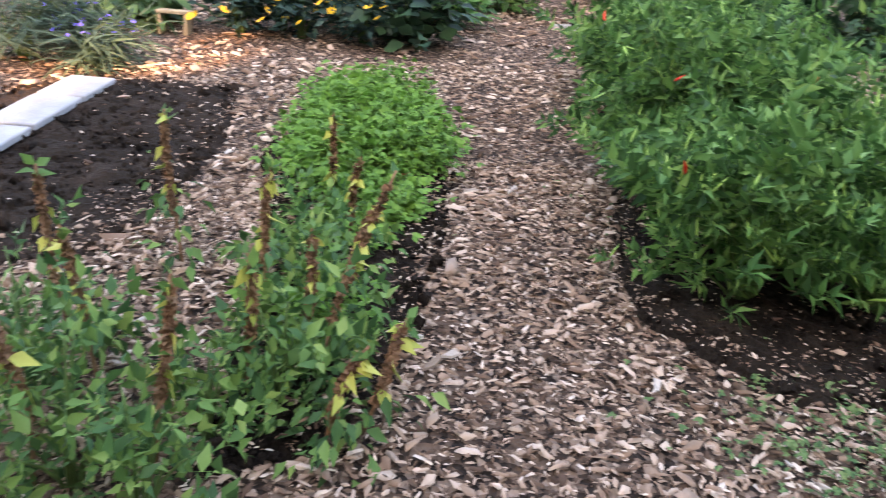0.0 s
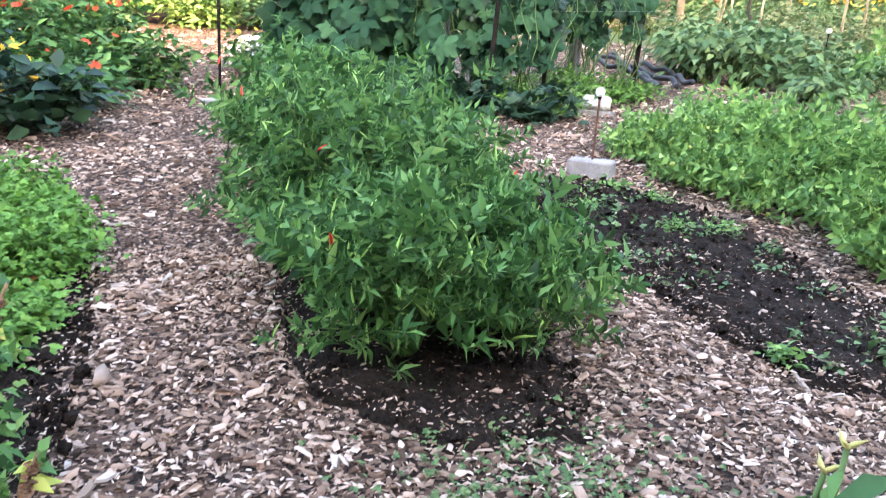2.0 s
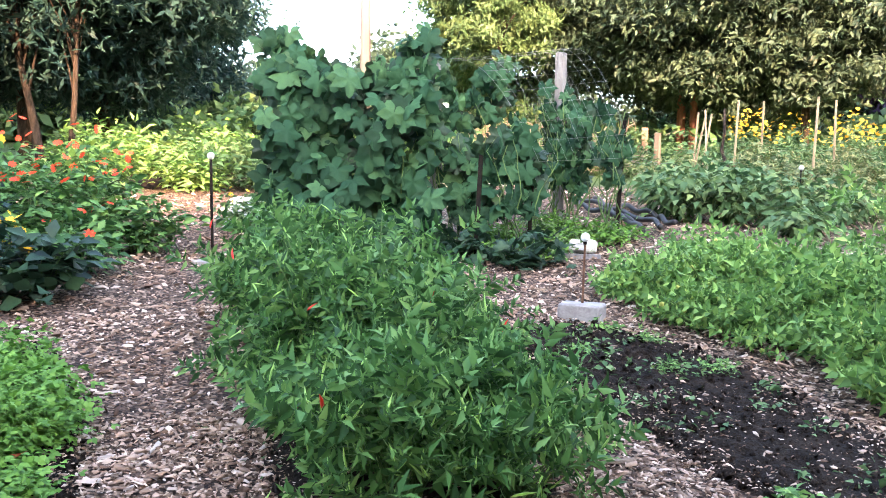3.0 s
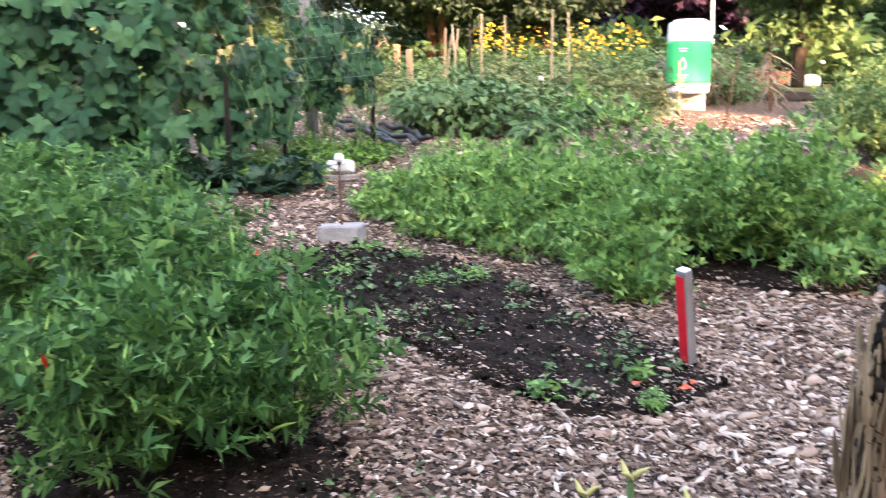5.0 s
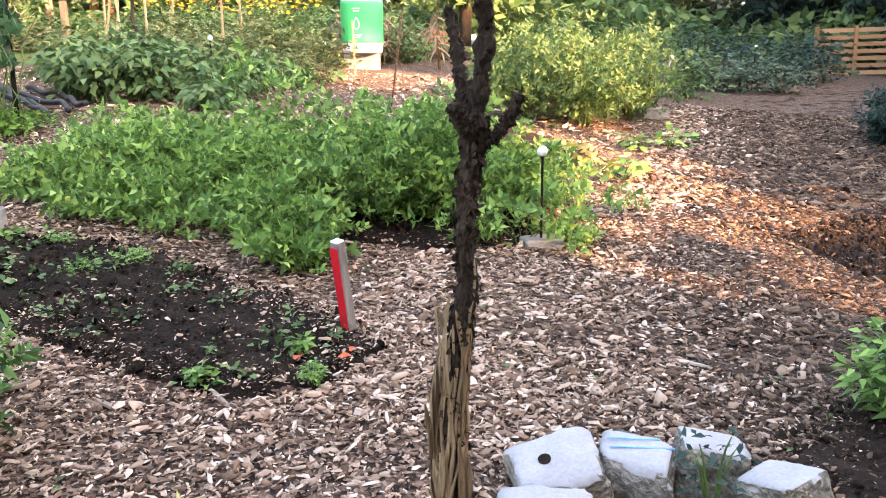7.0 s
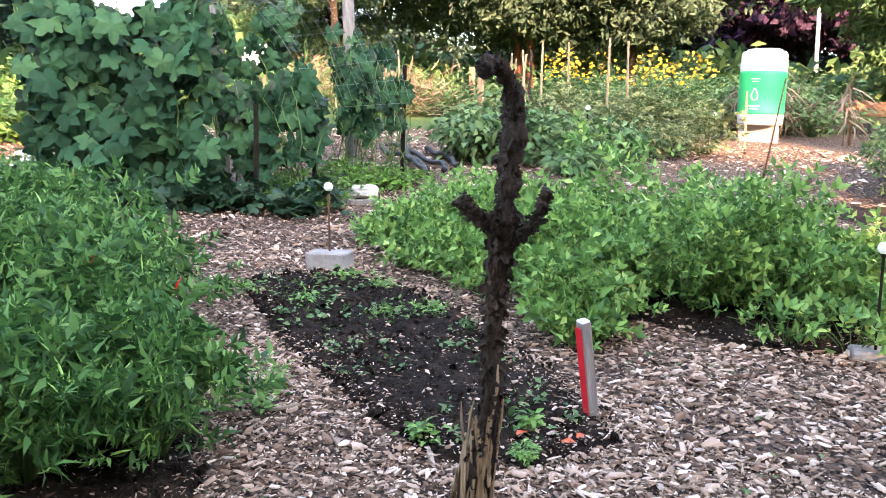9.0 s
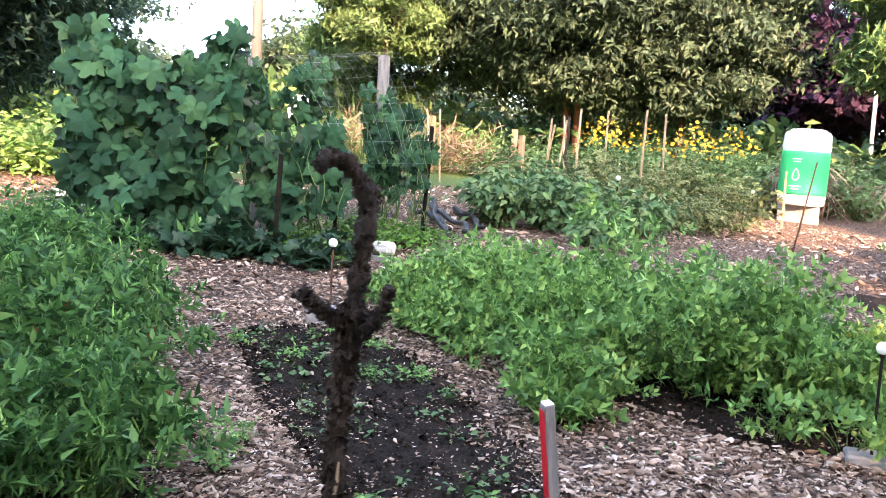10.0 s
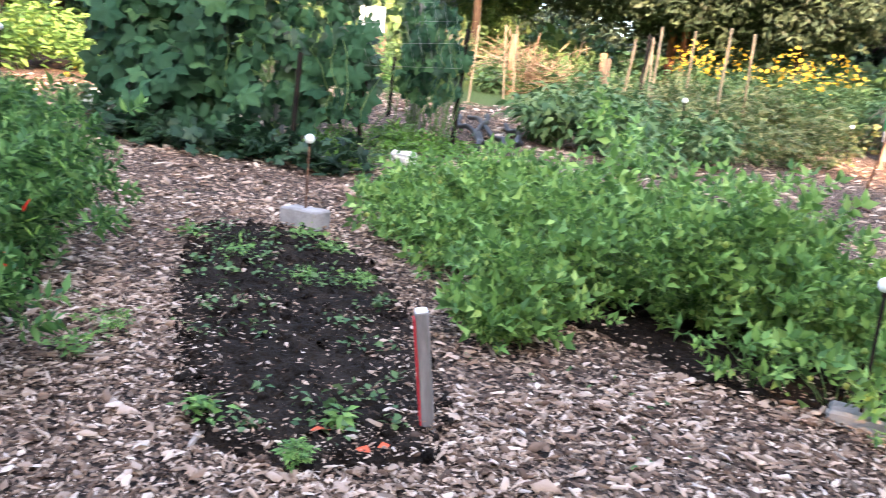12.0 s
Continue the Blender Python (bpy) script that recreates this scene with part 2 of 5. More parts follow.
def join(*items):
    V, F, n = [], [], 0
    for v, f in items:
        V.append(v)
        F += [tuple(i + n for i in q) for q in f]
        n += len(v)
    return np.concatenate(V), F


def moved(t, loc, rz=0.0, rx=0.0, s=1.0):
    m = np.array(pose(*loc, rx, 0, rz).to_3x3())
    return t[0] * s @ m.T + np.array(loc), t[1]


T_LANCE = template([(0, 0.02), (0.38, 0.19), (1, 0.005)], 0.35, 0.35)
T_OVATE = template([(0, 0.04), (0.4, 0.27), (1, 0.01)], 0.35, 0.3)
T_ROUND = template([(0, 0.1), (0.5, 0.42), (1, 0.08)], 0.25, 0.25)
T_BLADE = template([(0, 0.03), (0.35, 0.035), (0.7, 0.025), (1, 0.003)], 0.2, 0.5)
T_TOM = join(moved(T_OVATE, (0, 0.45, -0.05), 0, 0, 0.6), moved(T_OVATE, (0.02, 0.4, -0.04), -60, 0, 0.45), moved(T_OVATE, (-0.02, 0.4, -0.04), 60, 0, 0.45), moved(T_OVATE, (0.02, 0.18, 0), -70, 0, 0.36), moved(T_OVATE, (-0.02, 0.18, 0), 70, 0, 0.36))
T_PARS = join(moved(T_ROUND, (0, 0.4, 0), 0, 0, 0.5), moved(T_ROUND, (0, 0.35, 0), -70, 0, 0.45), moved(T_ROUND, (0, 0.35, 0), 70, 0, 0.45))
T_FERN = join(*[moved(T_LANCE, (0, 0.1 + 0.16 * i, -0.02 * i * i), s * (65 - 8 * i), 0, 0.42 - 0.035 * i) for i in range(5) for s in (-1, 1)], moved(T_LANCE, (0, 0.85, -0.3), 0, -20, 0.35))


def sprig(leaf, n, seed, size):
    """A short twig with leaves set round it."""
    r = np.random.default_rng(seed)
    items = [(np.array([(-0.008, 0, 0), (0.008, 0, 0), (0.004, 1, 0.02), (-0.004, 1, 0.02)], float), [(0, 1, 2, 3)])]
    for i in range(n):
        y = 0.15 + 0.85 * i / (n - 1)
        a = 137.5 * i + r.uniform(-30, 30)
        tilt = 75 * (1 - 0.55 * y) + r.uniform(-20, 25)
        m = np.array((pose(0, 0, 0, 0, a) @ pose(0, 0, 0, 0, 0, tilt) @ pose(0, 0, 0, 0, r.uniform(-40, 40))).to_3x3())
        v = (leaf[0] * size * r.uniform(0.7, 1.15)) @ m.T + np.array([0, y, 0])
        items.append((v, leaf[1]))
    return join(*items)


T_SPRIG_L = sprig(T_LANCE, 11, 1, 0.62)
T_SPRIG_O = sprig(T_OVATE, 9, 2, 0.55)
T_SPRIG_S = sprig(T_OVATE, 8, 5, 0.42)
_r = np.random.default_rng(3)
T_SPRAY = join(*[moved(T_OVATE, tuple(_r.normal(0, 0.28, 3) * (1, 1, 0.5)), _r.uniform(0, 360), _r.uniform(-50, 30), _r.uniform(0.35, 0.6)) for _ in range(7)])


def far_spray(n, w, spread, seed):
    """A cheap cluster of plain pointed leaves for crowns."""
    r = np.random.default_rng(seed)
    D = (np.array([(0, 0, 0), (w, 0.45, 0.05), (0, 1, -0.1), (-w, 0.45, 0.05)], float), [(0, 1, 2, 3)])
    return join(*[moved(D, tuple(r.normal(0, spread, 3) * (1, 1, 0.6)), r.uniform(0, 360), r.uniform(-60, 40), r.uniform(0.4, 0.75)) for _ in range(n)])


T_FAR = far_spray(7, 0.25, 0.34, 1)
T_FARFERN = far_spray(8, 0.13, 0.3, 2)
T_FARLEAF = far_spray(8, 0.17, 0.32, 3)


def flower():
    """Eight broad petals joined round one centre."""
    V, F = [(0, 0, 0.03)], []
    for k in range(8):
        a = k * math.pi / 4
        for b, r, z in ((-0.39, 0.16, 0.02), (-0.3, 0.4, 0.06), (0.0, 0.5, 0.05), (0.3, 0.4, 0.06)):
            V.append((r * math.cos(a + b), r * math.sin(a + b), z))
    for k in range(8):
        i = 1 + 4 * k
        F += [(0, i, i + 1, i + 2), (0, i + 2, i + 3, 1 + 4 * ((k + 1) % 8))]
    return np.array(V, float), F


T_FLOWER = flower()


def lobed(seed):
    r = np.random.default_rng(seed)
    n, V = 25, [(0, 0.12, 0)]
    for i in range(n):
        a = -math.pi / 2 + 0.16 + (2 * math.pi - 0.32) * i / (n - 1)
        lobe = 0.5 + 0.5 * math.cos(5 * (a - math.pi / 2))
        rad = 0.36 + 0.2 * lobe ** 1.5 + r.uniform(-0.02, 0.02) + (0.03 if i % 2 else -0.02)
        x, y = rad * math.cos(a), 0.12 + rad * math.sin(a)
        V.append((x, y, -0.5 * (x * x + (y - 0.12) ** 2) + 0.05 * math.sin(5 * a + seed) + r.uniform(-0.015, 0.015)))
    # a ring half way out gives the blade its fold
    half = [((x) * 0.5, 0.12 + (y - 0.12) * 0.5, z * 0.3 + (0.03 if k % 5 == 0 else -0.01)) for k, (x, y, z) in enumerate(V[1:])]
    F = [(0, n + 1 + i, n + 2 + i) for i in range(n - 1)] + [(n + 1 + i, 1 + i, 2 + i, n + 2 + i) for i in range(n - 1)]
    return np.array(V + half, float), F


T_LOBED = [lobed(s) for s in range(4)]


def unit(a):
    return a / np.maximum(np.linalg.norm(a, axis=-1, keepdims=True), 1e-9)


def aim(d, nrm):
    """Turns that lay a leaf's length along d and its upper face towards nrm."""
    y = unit(d)
    x = unit(np.cross(y, nrm))
    return np.stack([x, y, np.cross(x, y)], -1)


def scatter(name, t, P, R, S, mat, parent=None, label="", smooth=False):
    """One mesh of many copies of a template."""
    V, F = t
    S = np.asarray(S, float)
    S = S[:, None] * np.ones(3) if S.ndim == 1 else S
    co = np.einsum("nij,nkj->nki", R, V[None] * S[:, None]) + P[:, None]
    n, k = len(P), len(V)
    lp = np.concatenate([np.array(f) for f in F])
    loops = (lp[None] + (np.arange(n) * k)[:, None]).ravel()
    sizes = np.tile([len(f) for f in F], n)
    return put(name, raw(name, co.reshape(-1, 3), loops, sizes, mat, smooth=smooth), parent, label)


def tubes(name, paths, mat, parent=None, label="", sides=5, wob=0.0, seed=0):
    """One mesh of tapered round stems: paths of (points, radii)."""
    r = np.random.default_rng(seed)
    V, L, S, n = [], [], [], 0
    ang = np.arange(sides) * 2 * math.pi / sides
    for pts, rad in paths:
        pts, rad = np.asarray(pts, float), np.asarray(rad, float)
        d = unit(np.gradient(pts, axis=0))
        ref = np.where(np.abs(d[:, 2:3]) > 0.9, np.array([[1.0, 0, 0]]), np.array([[0, 0, 1.0]]))
        u = unit(np.cross(d, ref))
        v = np.cross(d, u)
        rr = rad[:, None] * (1 + wob * r.uniform(-1, 1, (len(pts), sides)))
        ring = pts[:, None] + rr[..., None] * (np.cos(ang)[None, :, None] * u[:, None] + np.sin(ang)[None, :, None] * v[:, None])
        V.append(ring.reshape(-1, 3))
        m = len(pts)
        for i in range(m - 1):
            for j in range(sides):
                a, b = n + i * sides + j, n + i * sides + (j + 1) % sides
                L += [a, b, b + sides, a + sides]
                S.append(4)
        L += [n + j for j in range(sides)][::-1] + [n + (m - 1) * sides + j for j in range(sides)]
        S += [sides, sides]
        n += m * sides
    return put(name, raw(name, np.concatenate(V), L, S, mat, smooth=True), parent, label)


def arc(a, b, rise=0.5, k=5):
    """A stem from a to b that first climbs, then leans out."""
    a, b = np.asarray(a, float), np.asarray(b, float)
    s = np.linspace(0, 1, k)[:, None]
    mid = a + (b - a) * np.array([0.25, 0.25, 0.5 + 0.5 * rise])
    return (1 - s) ** 2 * a + 2 * s * (1 - s) * mid + s * s * b


def inside(poly, x, y):
    """Signed distance to a polygon, positive inside."""
    p = np.asarray(poly, float)
    q = np.roll(p, -1, 0)
    x, y = np.asarray(x, float), np.asarray(y, float)
    best, hit = np.full(x.shape, 1e9), np.zeros(x.shape, bool)
    for (x0, y0), (x1, y1) in zip(p, q):
        dx, dy = x1 - x0, y1 - y0
        s = np.clip(((x - x0) * dx + (y - y0) * dy) / (dx * dx + dy * dy), 0, 1)
        best = np.minimum(best, np.hypot(x - x0 - s * dx, y - y0 - s * dy))
        if dy:
            hit ^= ((y0 > y) != (y1 > y)) & (x < dx * (y - y0) / dy + x0)
    return np.where(hit, best, -best)


def wobble(x, y, f, seed=0.0):
    return np.array([noise.noise(Vector((a * f, b * f, seed))) for a, b in zip(np.ravel(x), np.ravel(y))]).reshape(np.shape(x))


# ---- ground ----
fine = np.arange(-8, 4.01, 0.07)
xs = np.unique(np.r_[-400, -250, -150, -100, np.arange(-70, -20, 4.0), np.arange(-20, -8, 0.6), fine, np.arange(4.5, 14, 0.8), np.arange(15, 60, 5), 100, 200, 400].round(3))
ys = np.unique(np.r_[-400, -200, -100, np.arange(-60, -8, 5), np.arange(-8, -3, 0.5), np.arange(-3, 9, 0.07), np.arange(9, 22, 0.5), np.arange(22, 60, 3), 80, 120, 200, 400].round(3))
X, Y = np.meshgrid(xs, ys)
Z = G(X, Y)
near = (X > -8.2) & (X < 4.2) & (Y > -3.2) & (Y < 9.2)
Z[near] += 0.018 * wobble(X[near], Y[near], 2.2) + 0.008 * wobble(X[near], Y[near], 9)
nx, ny = len(xs), len(ys)
ii = (np.arange(ny - 1)[:, None] * nx + np.arange(nx - 1)[None]).ravel()
GROUND = M("wood_chip_mulch", [(0.04, 0.024, 0.016), (0.09, 0.052, 0.033), (0.17, 0.11, 0.075), (0.27, 0.19, 0.14)], 3, 0.95, 1.0, 28, dist=0.04)


def mulch_nodes(m):
    """Cells of chips over the mulch's colour, darkened for shadow between chips, with grass taking over away from the
    paths.
    """
    n, l = m.node_tree.nodes, m.node_tree.links
    b = n["Principled BSDF"]
    tc = n.new("ShaderNodeTexCoord")
    warp = n.new("ShaderNodeTexNoise")
    warp.inputs["Scale"].default_value = 6
    add = n.new("ShaderNodeMix")
    add.data_type = "VECTOR"
    add.inputs[0].default_value = 0.06
    l.new(tc.outputs["Object"], warp.inputs["Vector"])
    l.new(tc.outputs["Object"], add.inputs[4])
    l.new(warp.outputs["Color"], add.inputs[5])
    vor = n.new("ShaderNodeTexVoronoi")
    vor.inputs["Scale"].default_value = 58
    l.new(add.outputs[1], vor.inputs["Vector"])
    hue = n.new("ShaderNodeSeparateColor")
    l.new(vor.outputs["Color"], hue.inputs[0])
    ramp = n.new("ShaderNodeValToRGB")
    e = ramp.color_ramp.elements
    # brown mulch tones kept dark to imitate shadow in the chip gaps
    cols = [(0.01, 0.006, 0.004), (0.028, 0.016, 0.01), (0.07, 0.042, 0.027), (0.15, 0.098, 0.068), (0.3, 0.215, 0.16)]
    while len(e) < 5:
        e.new(0.5)
    for i, c in enumerate(cols):
        e[i].position, e[i].color = i / 4, (*c, 1)
    l.new(hue.outputs[0], ramp.inputs[0])
    patch = n.new("ShaderNodeTexNoise")
    patch.inputs["Scale"].default_value, patch.inputs["Detail"].default_value = 0.35, 5
    l.new(tc.outputs["Object"], patch.inputs["Vector"])
    sep = n.new("ShaderNodeSeparateXYZ")
    l.new(tc.outputs["Object"], sep.inputs[0])
    far = n.new("ShaderNodeMapRange")
    far.inputs[1].default_value, far.inputs[2].default_value = 0.9, 1.9
    l.new(sep.outputs[2], far.inputs[0])
    mul = n.new("ShaderNodeMath")
    mul.operation = "MULTIPLY_ADD"
    mul.inputs[1].default_value = 0.55
    l.new(far.outputs[0], mul.inputs[0])
    l.new(patch.outputs[0], mul.inputs[2])
    cut = n.new("ShaderNodeMapRange")
    cut.inputs[1].default_value, cut.inputs[2].default_value = 0.68, 0.85
    l.new(mul.outputs[0], cut.inputs[0])
    mix = n.new("ShaderNodeMix")
    mix.data_type = "RGBA"
    l.new(cut.outputs[0], mix.inputs[0])
    l.new(ramp.outputs[0], mix.inputs[6])
    mix.inputs[7].default_value = (0.06, 0.1, 0.025, 1)
    l.new(mix.outputs[2], b.inputs["Base Color"])
    bp = n.new("ShaderNodeBump")
    bp.inputs["Strength"].default_value, bp.inputs["Distance"].default_value = 0.9, 0.02
    l.new(vor.outputs["Distance"], bp.inputs["Height"])
    l.new(bp.outputs[0], b.inputs["Normal"])


mulch_nodes(GROUND)
ground = tagged(put("ground", raw("ground", np.stack([X, Y, Z], -1).reshape(-1, 3), np.stack([ii, ii + 1, ii + nx + 1, ii + nx], -1).ravel(), np.full(len(ii), 4), GROUND, smooth=True)), "gently sloping ground of brown wood-chip mulch with sparse weeds", "ground", kind="structure")

BEDS = {
    "seedling": [(-3.1, 2.75), (-2.0, 2.38), (-1.46, 2.3), (-0.88, 2.16), (-0.53, 2.2), (-0.3, 2.42), (-0.22, 2.8), (-0.5, 3.03), (-1.0, 3.2), (-1.6, 3.4), (-2.2, 3.52), (-2.75, 3.48), (-3.15, 3.2)],
    "pepper": [(-0.62, 1.2), (-0.76, 0.78), (-1.22, 0.52), (-2.1, 0.8), (-3.3, 1.15), (-4.2, 1.4), (-4.2, 1.95), (-3.0, 1.95), (-2.0, 1.75), (-1.3, 1.58), (-1.0, 1.42)],
    "parsley": [(-3.95, 0.22), (-2.5, 0.15), (-1.6, -0.06), (-0.95, -0.24), (-0.6, -0.45), (-0.55, -0.72), (-1.2, -0.62), (-1.9, -0.6), (-2.5, -0.68), (-3.65, -0.42)],
    "fallow": [(-3.75, -0.92), (-3.05, -0.87), (-2.02, -1.03), (-1.6, -1.25), (-1.5, -2.3), (-3.3, -2.5), (-3.9, -1.6)],
    "tomatillo": [(-3.6, 4.35), (-2.3, 4.2), (-1.35, 4.2), (-0.85, 4.22), (-0.45, 4.3), (-0.15, 4.55), (0.0, 5.0), (-0.3, 5.6), (-1.5, 6.1), (-3.5, 6.1), (-4.2, 5.2)],
    "bare": [(1.5, 5.6), (1.95, 6.4), (3.4, 7.0), (3.8, 4.8), (2.5, 4.4), (1.9, 4.9)],
    "strip": [(-1.95, 8.5), (-1.1, 7.9), (-0.2, 7.7), (0.1, 7.9), (-0.6, 8.6), (-1.4, 9.2)],
    "stones": [(0.8, 1.35), (0.92, 1.8), (1.2, 2.12), (1.32, 2.55), (1.65, 3.2), (2.5, 3.5), (2.8, 2.0), (2.3, 1.2), (1.3, 1.0)],
}


def soil_bed(poly, mat, label, step=0.035, lift=0.035):
    p = np.array(poly)
    ax, ay = np.arange(p[:, 0].min() - 0.15, p[:, 0].max() + 0.15, step), np.arange(p[:, 1].min() - 0.15, p[:, 1].max() + 0.15, step)
    x, y = np.meshgrid(ax, ay)
    d = inside(poly, x, y) + 0.07 * wobble(x, y, 4, 3.3) + 0.03 * wobble(x, y, 14, 5.1)
    z = G(x, y) + np.clip(d * 0.5, -0.05, lift) + 0.018 * wobble(x, y, 7, 1.5) + 0.022 * wobble(x, y, 19, 2.5) + rng.normal(0, 0.004, x.shape)
    w, h = len(ax), len(ay)
    q = (np.arange(h - 1)[:, None] * w + np.arange(w - 1)[None]).ravel()
    keep = (d.ravel() > -0.09)
    quad = np.stack([q, q + 1, q + w + 1, q + w], -1)
    quad = quad[keep[quad].all(1)]
    me = raw("soil_bed", np.stack([x, y, z], -1).reshape(-1, 3), quad.ravel(), np.full(len(quad), 4), mat, smooth=True)
    bm = bmesh.new()
    bm.from_mesh(me)
    bmesh.ops.delete(bm, geom=[v for v in bm.verts if not v.link_faces], context="VERTS")
    bm.to_mesh(me)
    bm.free()
    return tagged(put("soil_bed", me), label, "soil bed", kind="structure")


soil_bed(BEDS["seedling"], SOIL, "dark moist garden soil bed dotted with small seedlings")
soil_bed(BEDS["pepper"], SOIL, "dark soil under the row of chilli plants")
soil_bed(BEDS["parsley"], SOIL, "dark soil bed planted with parsley and basil")
soil_bed(BEDS["fallow"], SOIL_BROWN, "bare tilled brown soil bed with pale boards on it")
soil_bed(BEDS["tomatillo"], SOIL, "dark shaded soil under the sprawling tomatillo plants")
soil_bed(BEDS["bare"], SOIL_BROWN, "bare brown soil patch among wood chips", 0.06, 0.012)
# older mulch; its dark colour also carries the shade along this path
soil_bed([(1.25, 6.7), (1.05, 7.4), (0.55, 8.3), (0.95, 10), (1.2, 16), (2.8, 22), (4.5, 20), (3.9, 12), (3.9, 7.3)], MULCH_OLD_SHADED, "older dark-brown mulch along the shaded path", 0.12, -0.006)
soil_bed(BEDS["strip"], SOIL_BROWN, "bare soil strip before a leafy bush", 0.08)
soil_bed(BEDS["stones"], SOIL_BROWN, "bare damp soil round the pale stone blocks")


# ---- plants ----
PIECES = {}


def plant(name, label, cat, x, y, h, r, stems, leaves, t, size, lmat, smat, group="", up=0.5, low=0.15, spread=0.25, seed=0, dome=0.4, rad=0.006, squash=(1, 1), droop=0.0, fruit=None, flat=1.0):
    """A bushy plant: stems that fan out from one root, leaves set round them."""
    g = np.random.default_rng(seed + 100)
    z0 = gz(x, y)
    e = empty(name, label, cat, pose(x, y, z0), group)
    a, q = g.uniform(0, 2 * math.pi, stems), np.sqrt(g.uniform(0, 1, stems))
    tip = np.stack([np.cos(a) * q * r * squash[0], np.sin(a) * q * r * squash[1], h * (1 - dome * q ** 2) * g.uniform(0.45, 1.08, stems)], -1)
    tip[:, 2] += G(x + tip[:, 0], y + tip[:, 1]) - z0
    root = np.stack([np.cos(a), np.sin(a), 0 * a], -1) * 0.05 * r
    root[:, 2] = -0.02
    paths = [arc(b, c, 0.6) for b, c in zip(root, tip)]
    tagged(tubes("stem", [(p, np.linspace(rad, rad * 0.35, len(p))) for p in paths], smat, e, sides=4), kind="stuff")
    P = np.array(paths)
    k = g.integers(0, stems, leaves)
    s = low + (1 - low) * g.uniform(0, 1, leaves) ** 0.6
    f = s * (P.shape[1] - 1)
    i = np.minimum(f.astype(int), P.shape[1] - 2)
    pos = P[k, i] + (P[k, i + 1] - P[k, i]) * (f - i)[:, None]
    off = g.normal(0, 1, (leaves, 3)) * spread * r * np.array([1, 1, 0.6])
    pos = pos + off
    floor = G(x + pos[:, 0], y + pos[:, 1]) - z0 + 0.03
    pos[:, 2] = np.maximum(pos[:, 2], floor + g.uniform(0, 0.06, leaves))
    out = unit(off + g.normal(0, 0.5, (leaves, 3)) * spread * r + 1e-6)
    d = out * np.array([1, 1, 0.5]) + np.array([0, 0, 0.15 - droop]) + 0.5 * unit(pos * np.array([1, 1, 0.3]) + 1e-6) * (droop < 0)
    nrm = g.normal(0, 1 - up, (leaves, 3)) * flat + np.array([0, 0, 1.0]) + 0.5 * unit(pos * np.array([1, 1, 0.2]))
    scatter("foliage", t, pos, aim(d, nrm), g.uniform(*size, leaves), lmat, e)
    if fruit:
        fn, ft, count, fs, fm, point = fruit
        j = g.integers(0, leaves, count)
        fp = pos[j] * np.array([1.04, 1.04, 1.0]) + np.array([0, 0, 0.01])
        fd = g.normal(0, 0.7, (count, 3)) + np.array([0, 0, point])
        FR, SZ = aim(fd, g.normal(0, 1, (count, 3))), g.uniform(*fs, count)
        single = min(count, 40)
        key = fn + fm.name
        if key not in PIECES:
            PIECES[key] = raw(fn, ft[0], np.concatenate(ft[1]), [len(f) for f in ft[1]], fm, smooth=True)
        for q in range(single):
            put(fn, PIECES[key], e, "", Matrix.Translation(fp[q]) @ Matrix(FR[q].tolist()).to_4x4() @ Matrix.Scale(SZ[q], 4))
        if count > single:
            tagged(scatter(fn + "_rest", ft, fp[single:], FR[single:], SZ[single:], fm, e), kind="stuff")
    return e


def pod(k=5, rows=((0, 0.02), (0.25, 0.1), (0.6, 0.09), (1, 0.01)), bend=0.15):
    V, F = [], []
    for y, w in rows:
        V += [(w * math.cos(2 * math.pi * j / k) + bend * y * y, y, w * math.sin(2 * math.pi * j / k)) for j in range(k)]
    for i in range(len(rows) - 1):
        F += [(i * k + j, i * k + (j + 1) % k, (i + 1) * k + (j + 1) % k, (i + 1) * k + j) for j in range(k)]
    return np.array(V), F


T_POD = pod(5, ((0, 0.012), (0.25, 0.055), (0.6, 0.05), (1, 0.006)))
T_HUSK = pod(6, ((0, 0.05), (0.3, 0.42), (0.65, 0.42), (1, 0.04)), 0)

# chilli row
for n, (x, y, h, r) in enumerate([(-1.3, 0.95, 0.62, 0.42), (-1.2, 1.36, 0.6, 0.33), (-1.75, 1.25, 0.78, 0.5), (-2.2, 1.05, 0.82, 0.48), (-2.3, 1.55, 0.82, 0.5), (-2.9, 1.3, 0.85, 0.5), (-3.0, 1.75, 0.85, 0.45), (-3.6, 1.45, 0.85, 0.5), (-4.0, 1.75, 0.8, 0.4)]):
    e = plant("chilli_plant", "bushy dark-green chilli plant with slim upright pods", "chilli plant", x, y, h * 0.92, r * 0.97, 42, 500 if n != 1 else 300, T_SPRIG_L, (0.06, 0.128), L_PEPPER, STEM, "row of chilli plants", up=0.1, seed=n, spread=0.17, droop=-0.35, low=(0.35, 0.6)[n] if n < 2 else 0.15, fruit=("chilli_pod", T_POD, 200, (0.05, 0.085), PEPPER_GREEN, 0.9))
    g = np.random.default_rng(n)
    for k in range(2 if n < 3 else 1):
        a = g.uniform(0, 6.3)
        put("red_chilli", raw("red_chilli", T_POD[0] * (0.12, 0.06, 0.12), np.concatenate(T_POD[1]), [4] * len(T_POD[1]), PEPPER_RED, smooth=True), e, "ripe red chilli pod", pose(r * 0.95 * math.cos(a), r * 0.95 * math.sin(a), h * g.uniform(0.5, 0.8), g.uniform(20, 80), 0, g.uniform(0, 360)))

